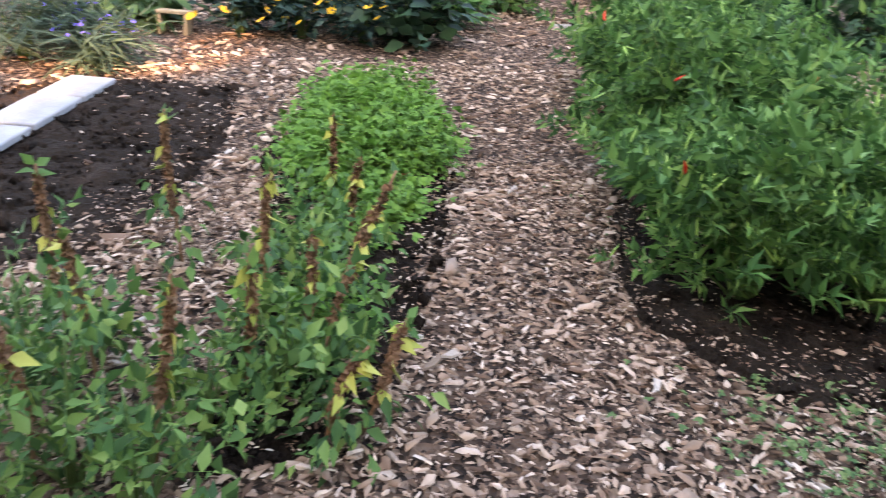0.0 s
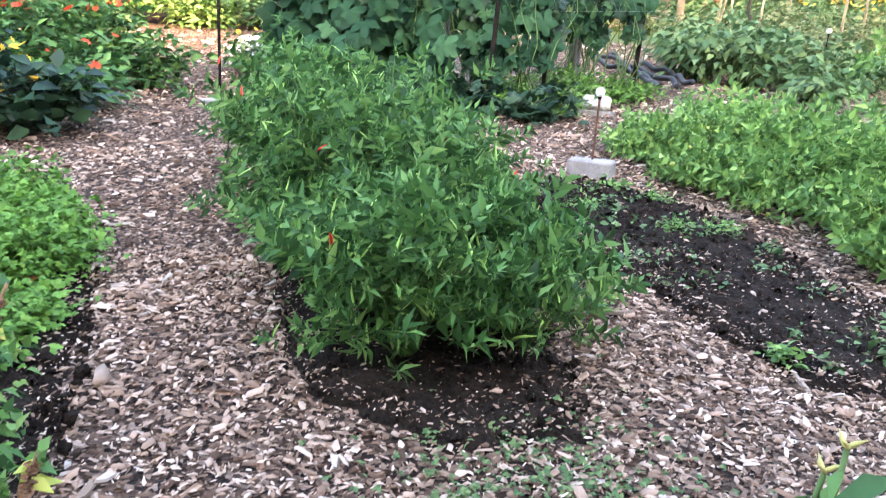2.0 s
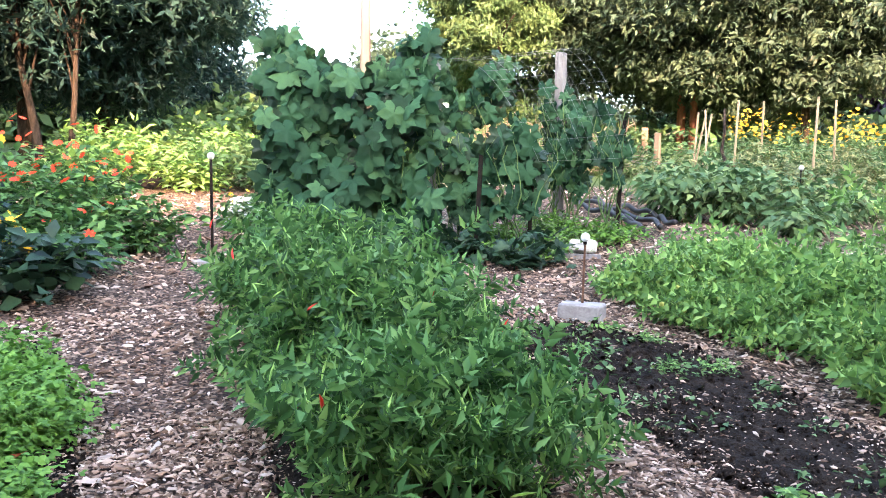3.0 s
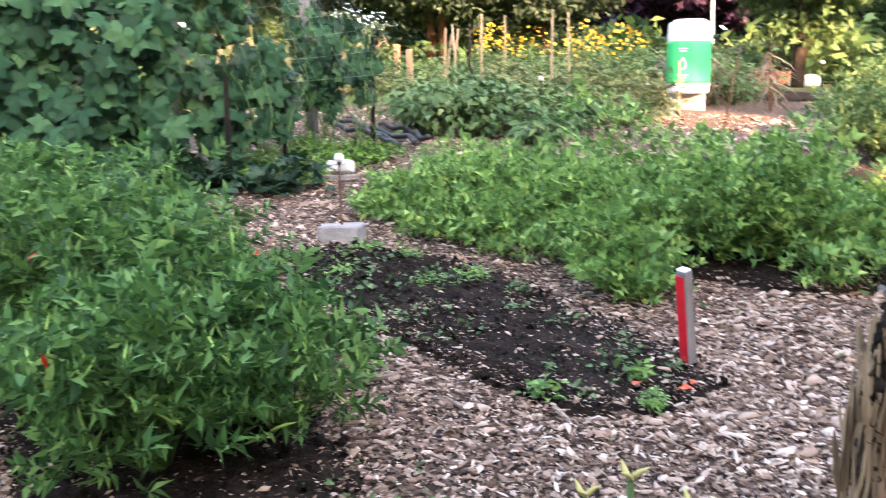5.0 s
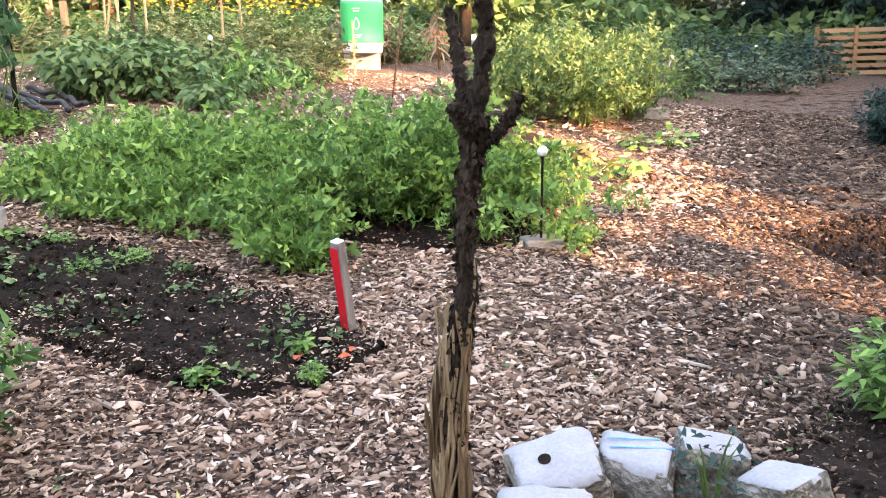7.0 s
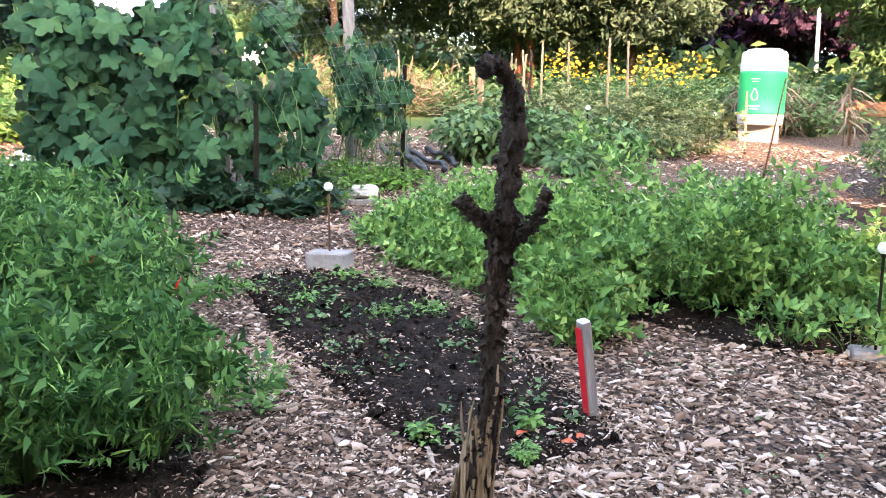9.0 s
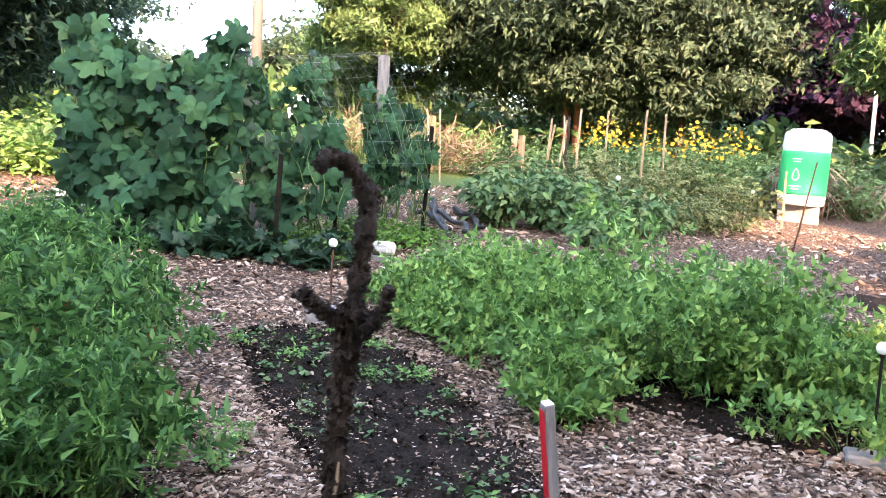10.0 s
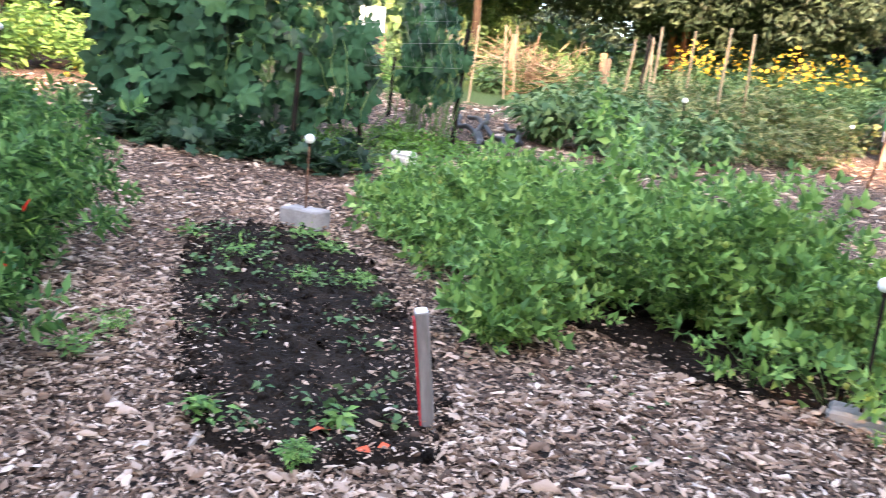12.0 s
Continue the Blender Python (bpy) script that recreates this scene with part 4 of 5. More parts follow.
plant("weed_plant", "small bright weed at the foot of the dead trunk", "weed", 0.72, 1.5, 0.12, 0.1, 5, 30, T_ROUND, (0.03, 0.06), L_GARDEN, STEM, seed=521, spread=0.35)

# ---- squash trellis ----
TZ = gz(-6.2, 4.3)


def wooden_post(x, y, h, w=0.1, lean=(0, 0)):
    e = empty("wooden_post", "grey weathered square wooden trellis post", "post", pose(x, y, gz(x, y) - 0.05, lean[0], lean[1], 20), "trellis posts")
    part("shaft", box(w, w, h + 0.05, 0.006, 0.003, int(x * 10)), WOOD_GREY, e)
    return e


wooden_post(-6.56, 4.4, 1.95)
wooden_post(-6.22, 5.86, 1.95)
wooden_post(-7.3, 3.0, 1.9)
for x, y, h in ((-5.45, 4.15, 1.07), (-5.1, 5.69, 1.27), (-7.5, 6.15, 0.8), (-5.5, 4.85, 1.0)):
    e = empty("t_post", "dark green steel T-post", "post", pose(x, y, gz(x, y) - 0.05, 0, 3, 15), "steel T-posts")
    part("flange", box(0.045, 0.008, h, 0.002), STEEL_DARK, e)
    part("web", box(0.008, 0.035, h - 0.01, 0.002), STEEL_DARK, e, "", pose(0, 0.0225, 0))

# wire netting arch
strands = []
for k in range(11):
    f = k / 10
    a, b = np.array([-6.5 + 0.28 * f, 4.4 + 1.46 * f, 0]), np.array([-5.35 + 0.7 * f, 4.85 + 0.6 * f, 0])
    s = np.linspace(0, 1, 12)[:, None]
    p = a + (b - a) * s
    za, zb = gz(*a[:2]) + 1.95, gz(*b[:2]) + 0.9
    p[:, 2] = za + (zb - za) * s[:, 0] ** 1.8 + 0.12 * np.sin(math.pi * s[:, 0])
    strands.append((p, [0.0009] * 12))
for k in range(12):
    strands.append((np.array([st[0][k] for st in strands[:11]]), [0.0008] * 11))
tagged(tubes("wire_netting", strands, WIRE, sides=4), "galvanised wire netting arched over the trellis", "netting")
# hoops of wire beside the far post
strands = []
for k in range(5):
    a, b = np.array([-6.22, 5.86, gz(-6.22, 5.86) + 1.95]), np.array([-5.2 - 0.25 * k, 6.7 - 0.05 * k, gz(-5.3, 6.6) + 0.7])
    strands.append((arc(a, b, 1.0, 9), [0.0009] * 9))
tagged(tubes("wire_hoops", strands, WIRE, sides=4), "thin bent wire strands hanging from the trellis post", "wire")

# big lobed leaves as separate pieces on the vines
LEAVES = []
for k, t in enumerate(T_LOBED):
    LEAVES.append(raw("leaf", t[0], np.concatenate(t[1]), [len(f) for f in t[1]], L_SQUASH, smooth=True))


def vine_wall(label, a, b, h0, h1, thick, count, joined, seed, size, facing, droopy=0.5):
    g = np.random.default_rng(seed)
    a, b = np.array(a, float), np.array(b, float)
    o = np.array([*(a + b) / 2, gz(*(a + b) / 2)])
    e = empty("squash_vine", label, "squash vine", pose(*o), "squash vines")
    paths = []
    for k in range(16):
        f = g.uniform(0, 1)
        p0 = a + (b - a) * f
        m = 9
        s = np.linspace(0, 1, m)
        w = np.cumsum(g.normal(0, 0.06, (m, 2)), 0)
        z = s * (h1 * g.uniform(0.7, 1))
        paths.append((np.c_[p0[0] + w[:, 0] - o[0], p0[1] + w[:, 1] - o[1], z + gz(*p0) - o[2]], np.linspace(0.008, 0.004, m)))
    tubes("vine_stem", paths, STEM, e, sides=5)
    f3 = np.array([facing[0], facing[1], 0.0])
    f3 /= np.linalg.norm(f3)

    def spots(n, depth):
        f = g.uniform(0, 1, n)
        z = h0 + (h1 - h0) * g.uniform(0, 1, n) ** 0.85
        bulge = 0.6 + 0.4 * np.sin(f * 9 + seed) * np.cos(z * 4 + seed)
        q = a[None] + (b - a)[None] * f[:, None]
        dep = depth * thick * bulge * (1 - 0.45 * (z / h1) ** 2)
        P = np.c_[q, G(q[:, 0], q[:, 1]) + z * (0.93 + 0.1 * np.sin(7 * f + seed))]
        return P + f3 * dep[:, None] + g.normal(0, 0.05, (n, 3)) - o

    P = spots(count, g.uniform(0.55, 1.0, count))
    nrm = f3 + g.normal(0, 0.55, (count, 3)) + np.array([0, 0, 0.6])
    d = np.array([0, 0, -1.0]) * (1 + droopy) + g.normal(0, 0.55, (count, 3)) + f3 * 0.4
    R = aim(d, nrm)
    for i in range(count):
        m = Matrix.Translation(P[i]) @ Matrix(R[i].tolist()).to_4x4() @ Matrix.Scale(g.uniform(*size), 4)
        put("leaf", LEAVES[i % 4], e, "", m)
    # deep leaves take the darker material: shade between leaves put into colour
    n = joined
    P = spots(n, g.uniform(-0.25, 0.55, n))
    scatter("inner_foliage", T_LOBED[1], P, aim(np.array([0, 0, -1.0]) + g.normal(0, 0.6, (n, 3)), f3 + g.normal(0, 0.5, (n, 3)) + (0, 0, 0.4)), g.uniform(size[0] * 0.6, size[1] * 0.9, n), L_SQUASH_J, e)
    return e


vine_wall("tall wall of large lobed squash leaves on a trellis", (-7.35, 2.75), (-6.15, 4.1), 0.05, 2.1, 0.75, 270, 420, 1, (0.2, 0.34), (0.85, -0.5))
vine_wall("squash vine with large leaves climbing over the trellis post", (-6.25, 4.1), (-6.2, 5.2), 0.9, 2.0, 0.3, 60, 50, 2, (0.14, 0.26), (0.9, -0.4))
vine_wall("low squash vine with hanging lobed leaves", (-6.1, 4.3), (-5.45, 4.95), 0.35, 1.22, 0.35, 95, 70, 3, (0.15, 0.28), (0.8, -0.6))
vine_wall("squash vine trailing over the low steel post", (-5.75, 5.5), (-5.0, 5.7), 0.6, 1.32, 0.22, 60, 40, 4, (0.12, 0.22), (0.6, -0.8))
vine_wall("squash vine hanging round the grey trellis post", (-6.3, 5.7), (-6.0, 6.1), 0.5, 1.5, 0.25, 45, 30, 5, (0.12, 0.24), (0.8, -0.6))
g = np.random.default_rng(9)
for n in range(26):
    x, y = g.uniform(-6.2, -4.9), g.uniform(4.5, 5.7)
    plant("low_greens", "low rows of small leafy greens", "leafy greens", x, y, 0.16, 0.22, 9, 130, T_OVATE, (0.04, 0.075), L_PARSLEY if n % 3 else L_GARDEN, STEM, "low greens bed", seed=600 + n, spread=0.4, rad=0.002)
for n in range(10):
    f = n / 9
    plant("squash_seedling", "trailing squash leaves at the foot of the trellis", "squash plant", -6.6 + 1.7 * f + g.uniform(-0.1, 0.1), 2.75 + 1.7 * f, 0.28, 0.3, 8, 45, T_LOBED[n % 4], (0.1, 0.18), L_SQUASH_J, STEM, "trailing squash", seed=630 + n, spread=0.35)
for n, (pts) in enumerate([[(-7.4, 7.3), (-6.4, 6.9), (-5.3, 6.45), (-4.85, 6.05)], [(-7.5, 7.6), (-6.5, 7.0), (-5.6, 6.25), (-4.9, 5.9)], [(-7.2, 7.0), (-6.2, 6.5), (-5.2, 6.2)], [(-6.8, 7.5), (-5.8, 6.95), (-5.0, 6.5)]]):
    q = np.linspace(0, 1, 30)
    p = np.array(pts)
    s = np.linspace(0, 1, len(p))
    x, y = np.interp(q, s, p[:, 0]), np.interp(q, s, p[:, 1]) + 0.05 * np.sin(q * 9 + n)
    tagged(tubes("drip_hose", [(np.c_[x, y, G(x, y) + 0.06 + 0.04 * np.sin(q * 11 + n) ** 2], [0.03] * 30)], BLACK_HOSE, sides=8), "black plastic drip hose lying on the bed", "hose", "drip hoses")
e = empty("concrete_chunk", "pale lump of broken concrete at the bed edge", "concrete", pose(-4.95, 5.1, gz(-4.95, 5.1), 0, 0, 20))
part("chunk", box(0.26, 0.15, 0.13, 0.03, 0.012, 8), STONE, e)
tagged(part("edging_board", box(1.1, 0.05, 0.06, 0.006, 0.004, 4), WOOD_GREY, None, "", pose(-5.1, 4.72, gz(-5.1, 4.72) - 0.01, 0, 0, 40)), "grey board edging the greens bed", "board")

# ---- vegetable rows behind ----
for n, (x, y, h, r, k) in enumerate([(-5.7, 7.3, 0.7, 0.5, 0), (-5.2, 7.6, 0.75, 0.5, 0), (-4.7, 7.9, 0.6, 0.45, 1), (-6.2, 7.7, 0.7, 0.5, 0), (-4.5, 8.5, 0.7, 0.5, 1), (-5.6, 8.4, 0.8, 0.5, 1), (-6.3, 8.6, 0.85, 0.5, 0), (-4.2, 7.5, 0.35, 0.4, 1)]):
    plant("eggplant_bush", "leafy eggplant bush with broad drooping leaves", "eggplant", x, y, h, r, 16, 420, T_OVATE, (0.07, 0.15) if k else (0.09, 0.17), L_GARDEN, STEM, "vegetable rows", seed=700 + n, spread=0.25, droop=0.4)
for n in range(26):
    g = np.random.default_rng(n + 40)
    x, y = g.uniform(-8.8, -4.5), g.uniform(8.9, 11.8)
    plant("staked_tomato", "staked yellowing tomato plant in the rows behind", "tomato plant", x, y, g.uniform(0.5, 0.85) + 0.25 * (y > 10.6), 0.42, 16, 220, T_TOM, (0.08, 0.16), L_ROW, STEM, "staked tomatoes", seed=730 + n, spread=0.3, droop=0.1)


def stake(x, y, h, lean=(0, 0), w=0.03):
    e = tagged(part("garden_stake", box(w, w * 0.8, h + 0.05, 0.003), WOOD_TAN, None, "", pose(x, y, gz(x, y) - 0.05, *lean, 20)), "tan wooden garden stake between vegetable plants", "stake", "garden stakes")
    return e


for x, y, h, lean in [(-5.83, 10.17, 1.62, (0, 2)), (-7.32, 10.4, 1.58, (0, 2)), (-7.47, 11.28, 1.6, (0, 1)), (-5.85, 10.74, 1.6, (0, 0)), (-8.6, 10.9, 1.3, (4, 12)), (-8.9, 11.3, 1.4, (0, 4)), (-9.6, 12.6, 1.5, (0, -3)), (-9.3, 12.0, 1.4, (3, 9)), (-10.6, 10.2, 1.4, (0, -3)), (-11.2, 10.4, 1.4, (0, -5)), (-10.2, 9.0, 1.3, (0, 3)), (-11.5, 9.3, 1.3, (0, 0)), (-4.9, 12.6, 0.9, (0, 0))]:
    stake(x, y, h, lean)
for x, y, h in [(-12.5, 11.4, 1.25), (-10.9, 12.6, 1.0), (-14.0, 9.0, 1.2), (-13.2, 8.7, 1.1), (-12.2, 13.6, 1.1)]:
    tagged(part("fence_post", box(0.11, 0.11, h + 0.05, 0.008, 0.004, 2), M("old_fence_wood", [(0.22, 0.13, 0.08), (0.33, 0.22, 0.14)], 6, 0.85, 0.4, 40), None, "", pose(x, y, gz(x, y) - 0.05, 0, 0, 15)), "short brown wooden fence post among weeds", "post", "short posts")
P = np.array([(-7.55, 10.45, 1.45), (-7.5, 10.4, 1.05), (-7.5, 10.35, 0.8), (-7.15, 10.1, 0.45), (-6.85, 9.9, 0.1)])
P[:, 2] += G(P[:, 0], P[:, 1])
tagged(tubes("bent_stick", [(P, [0.018, 0.024, 0.028, 0.03, 0.03])], BARK, sides=8, wob=0.1), "dark crooked branch stuck among the vegetables", "stick")
tagged(tubes("thin_rod", [(np.array([(-2.6, 8.6, gz(-2.6, 8.6) - 0.05), (-2.42, 8.7, gz(-2.42, 8.7) + 1.2)]), [0.011, 0.009])], RUST, sides=8), "thin rusty iron rod leaning beside the path", "rod")


def flowers(name, label, x, y, h, r, count, mat, size, seed, leaves=500, lm=None, t=T_LANCE, ls=(0.06, 0.12), low=0.85):
    e = plant(name, label, "flowers", x, y, h, r, 18, leaves, t, ls, lm or L_GARDEN, STEM, name + " clump", seed=seed, spread=0.25, dome=0.3)
    g = np.random.default_rng(seed)
    a, q = g.uniform(0, 6.3, count), np.sqrt(g.uniform(0, 1, count)) * r * 1.05
    P = np.c_[q * np.cos(a), q * np.sin(a), h * g.uniform(low, 1.2, count) * (1 - 0.2 * (q / r) ** 2)]
    P[:, :2] *= 1 + (0.85 - low) * 0.6
    P[:, 2] += G(x + P[:, 0], y + P[:, 1]) - gz(x, y)
    R = aim(g.normal(0, 1, (count, 3)) * (1, 1, 0.3), g.normal(0, 0.5, (count, 3)) + (0.4, -0.3, 0.8))
    fl = raw("bloom", T_FLOWER[0], np.concatenate(T_FLOWER[1]), [len(f) for f in T_FLOWER[1]], mat)
    for i in range(min(count, 40)):
        put("bloom", fl, e, "", Matrix.Translation(P[i]) @ Matrix(R[i].tolist()).to_4x4() @ Matrix.Scale(g.uniform(*size), 4))
    if count > 40:
        tagged(scatter("blooms", T_FLOWER, P[40:], R[40:], g.uniform(*size, count - 40), mat, e), kind="stuff")
    return e


for n, (x, y) in enumerate([(-8.6, 12.6), (-8.0, 13.0), (-9.2, 13.2), (-6.8, 12.9), (-6.3, 13.3), (-7.3, 13.6)]):
    flowers("goldenrod", "tall golden-yellow flowering clump behind the vegetables", x, y, 1.3, 0.45, 60, PETAL_YELLOW, (0.05, 0.09), 800 + n)
for n, (x, y, h) in enumerate([(-6.6, 0.5, 0.9), (-7.2, 0.9, 1.0), (-7.0, 0.0, 1.0), (-6.2, -0.1, 0.75), (-7.9, 1.1, 0.9), (-8.0, 0.2, 1.1), (-6.0, 0.55, 0.45), (-6.9, 1.3, 0.5)]):
    flowers("zinnia", "leafy zinnia clump with orange-red blooms", x, y, h, 0.45, 14 if n < 6 else 3, PETAL_RED if n != 2 else PETAL_YELLOW, (0.07, 0.1), 820 + n, 700, L_PEPPER, T_OVATE, (0.06, 0.13))
for n, (x, y, h) in enumerate([(-5.35, -1.0, 0.5), (-5.3, -0.55, 0.6), (-5.2, -0.1, 0.62), (-5.6, -0.7, 0.7), (-5.6, -0.15, 0.7)]):
    flowers("black_eyed_susan", "dark leafy clump of small yellow daisies", x, y, h, 0.32, 38 if n < 3 else 16, PETAL_YELLOW, (0.05, 0.08), 840 + n, 600, L_DARK, T_OVATE, (0.05, 0.1), 0.3)
plant("broad_leaf_plant", "dark broad-leaved plant beside the path", "plant", -5.1, 0.3, 0.55, 0.35, 12, 260, T_ROUND, (0.08, 0.15), L_SQUASH_J, STEM, seed=850)
for n, (x, y, h) in enumerate([(-4.5, -1.9, 0.5), (-4.35, -2.2, 0.5), (-4.8, -2.2, 0.6), (-4.2, -1.75, 0.3)]):
    flowers("lavender", "grey-green lavender clump with pale blue flowers", x, y, h, 0.28, 40, PETAL_BLUE, (0.02, 0.035), 860 + n, 500, L_GREY, T_BLADE, (0.1, 0.2))
for n, (x, y) in enumerate([(-5.5, -1.9), (-5.6, -1.65), (-5.9, -2.0)]):
    plant("hosta", "hosta clump with long green leaves", "hosta", x, y, 0.3, 0.3, 10, 60, T_OVATE, (0.18, 0.28), L_GARDEN, STEM, "hostas", seed=880 + n, droop=0.2)
# small wooden stool and pale boards
e = empty("wooden_stool", "small pale wooden stool standing on the mulch", "stool", pose(-5.32, -1.46, gz(-5.32, -1.46), 0, 0, 80))
part("seat", box(0.24, 0.14, 0.025, 0.004), WOOD_TAN, e, "", pose(0, 0, 0.14))
for sx in (-1, 1):
    part("leg", box(0.03, 0.13, 0.145, 0.004), WOOD_TAN, e, "", pose(sx * 0.095, 0, -0.005))
for n, (x, y, L) in enumerate([(-3.57, -1.7, 0.38), (-3.13, -1.79, 0.48), (-2.62, -1.89, 0.5)]):
    tagged(part("paving_slab", box(L, 0.25, 0.035, 0.006, 0.003, n), STONE_CUT, None, "", pose(x, y, gz(x, y) + 0.035, 0, 5, -11)), "pale flat stone slab laid on tilled soil", "paving slab", "pale slabs")


# ---- water barrel ----
def barrel(x, y):
    z = gz(x, y)
    e = empty("water_barrel", "large white plastic water barrel with a green label band", "barrel", pose(x, y, z + 0.29, 0, 2, 0) @ Matrix.Scale(1.12, 4))

    def lathe(rows, seg=40):
        bm = bmesh.new()
        rings = [[bm.verts.new((0.87 * r * math.cos(2 * math.pi * j / seg), 0.87 * r * math.sin(2 * math.pi * j / seg), h)) for j in range(seg)] for r, h in rows]
        for a, b in zip(rings, rings[1:]):
            for j in range(seg):
                bm.faces.new((a[j], a[(j + 1) % seg], b[(j + 1) % seg], b[j]))
        bm.faces.new(rings[0][::-1])
        bm.faces.new(rings[-1])
        return bm

    part("body", lathe([(0.36, 0), (0.385, 0.03), (0.39, 0.1), (0.4, 0.14), (0.39, 0.18), (0.395, 0.5), (0.395, 0.85), (0.405, 0.9), (0.395, 0.95), (0.385, 1.08), (0.36, 1.12)]), WHITE_PLASTIC, e, "", None, True)
    bm = lathe([(0.399, 0.16), (0.402, 0.2), (0.402, 0.78), (0.399, 0.82)])
    part("label_band", bm, GREEN_LABEL, e, "green printed label band", None, True)
    part("lid", lathe([(0.3, 1.115), (0.3, 1.15), (0.27, 1.16)]), WHITE_PLASTIC, e)
    # drop mark and unreadable lines on the label
    a0 = math.atan2(-y - 0.0, 1.6 - x)
    for k, (zz, w) in enumerate([(0.7, 0.16), (0.66, 0.12), (0.29, 0.2), (0.25, 0.14)]):
        s = np.linspace(-w / 2, w / 2, 8) / 0.405
        tubes("label_line", [(np.c_[0.353 * np.cos(a0 - 0.3 + s), 0.353 * np.sin(a0 - 0.3 + s), zz + 0 * s], [0.008] * 8)], WHITE_PLASTIC, e, "white printed line", 4)
    th = np.linspace(0, 2 * math.pi, 20)
    u, v = 0.07 * np.sin(th) * np.sin(th / 2), 0.47 + 0.09 * np.cos(th)
    tubes("label_drop", [(np.c_[0.353 * np.cos(a0 - 0.3 + u / 0.4), 0.353 * np.sin(a0 - 0.3 + u / 0.4), v], [0.008] * 20)], WHITE_PLASTIC, e, "white drop outline", 4)
    for dx, dy in ((-0.13, -0.12), (0.16, -0.02), (-0.02, 0.16)):
        b = empty("cinder_block", "grey concrete cinder block under the barrel", "concrete block", pose(x + dx, y + dy, gz(x + dx, y + dy) - 0.02, 0, 0, 15), "cinder blocks")
        part("shell", box(0.34, 0.19, z + 0.29 - gz(x + dx, y + dy) + 0.02, 0.008, 0.004, 1), CONCRETE, b)


barrel(-5.43, 14.1)
g = np.random.default_rng(77)
for n, (x, y) in enumerate([(-5.9, 14.6), (-5.6, 15.2), (-6.3, 14.9), (-4.2, 14.9), (-6.0, 15.6)]):
    plant("corn_stalks", "dry tan corn stalks with hanging leaves", "corn", x, y, 1.5, 0.22, 7, 60, T_BLADE, (0.3, 0.5), L_STRAW, STEM_BROWN, "dry corn", seed=900 + n, spread=0.25, droop=0.5, rad=0.012)
# orange lumps are unidentified clutter, shaped like the crumpled tarpaulin
for n, (x, y, s, m, lb, nm) in enumerate([(-8.9, 27.3, 0.6, ORANGE_TARP, "terracotta pot lying on bare soil", "clay_pot"), (-8.0, 27.0, 0.6, ORANGE_TARP, "terracotta tub on bare soil", "clay_tub"), (-10.2, 30.0, 0.6, BLUE_TARP, "crumpled blue tarpaulin on the ground", "blue_tarpaulin"), (-7.2, 26.8, 0.5, SIGN_WHITE, "white plastic sheet folded on the ground", "plastic_sheet")]):
    bm = bmesh.new()
    bmesh.ops.create_icosphere(bm, subdivisions=3, radius=s)
    for v in bm.verts:
        v.co += noise.noise_vector(v.co * 3 + Vector((n, 0, 0))) * 0.25 * s
        v.co.z = max(v.co.z * 0.55, -0.1)
    tagged(part(nm, bm, m, None, "", pose(x, y, gz(x, y) + 0.08), True), lb, "clutter")
# white notice box on a post
e = empty("notice_board", "white notice board on a post among the weeds", "notice board", pose(-12.3, 8.04, gz(-12.3, 8.04)))
part("board", box(0.46, 0.04, 0.5, 0.005), SIGN_WHITE, e, "", pose(0, 0, 0.92, 0, 0, 52))
part("post", box(0.06, 0.06, 0.95, 0.004), WOOD_GREY, e, "", pose(0, 0, -0.03))

# ---- right side ----
for n, (x, y, h, r) in enumerate([(-1.3, 9.9, 0.95, 0.6), (-0.6, 10.1, 1.1, 0.65), (-0.9, 10.8, 1.2, 0.7), (-0.2, 11.4, 1.2, 0.7), (-1.6, 11.0, 1.0, 0.6), (-0.4, 12.6, 1.2, 0.8), (-1.4, 12.2, 1.1, 0.7)]):
    plant("tomato_bush", "large leafy green tomato bush beside the path", "tomato plant", x, y, h, r, 24, 460, T_SPRIG_O, (0.08, 0.16), L_GARDEN, STEM, "tomato bushes", seed=920 + n, spread=0.22, droop=-0.3)
for n, (x, y, h, r, m) in enumerate([(0.5, 17.6, 0.7, 0.7, L_GREY), (1.3, 17.7, 0.8, 0.7, L_GREY), (2.0, 18.2, 0.7, 0.7, L_GREY), (0.3, 15.5, 1.0, 0.8, L_GARDEN), (2.6, 21.5, 1.2, 1.0, L_DARK), (1.5, 21.0, 1.4, 1.0, L_DARK), (0.2, 20.0, 1.5, 1.1, L_DARK), (-1.4, 19.5, 1.5, 1.0, L_GARDEN), (-2.4, 17.6, 1.3, 0.9, L_GARDEN), (3.3, 22.5, 1.2, 0.9, L_DARK)]):
    plant("garden_shrub", "rounded leafy shrub in the far beds", "shrub", x, y, h, r, 16, 620, T_OVATE, (0.08, 0.15), m, STEM, "far shrubs", seed=940 + n, spread=0.25)
for n, (x, y, h, r) in enumerate([(3.5, 11.6, 0.8, 0.6), (3.4, 10.1, 0.7, 0.5), (4.1, 13.0, 0.9, 0.7), (4.7, 10.5, 1.2, 0.9), (4.5, 15.5, 0.7, 0.7), (3.2, 11.0, 0.5, 0.4)]):
    plant("dark_hedge_shrub", "dense dark-green shrub beside the mulch path", "shrub", x, y, h, r, 20, 1100, T_FARFERN, (0.14, 0.26), L_DARK, STEM_BROWN, "dark shrubs", seed=960 + n, spread=0.28)


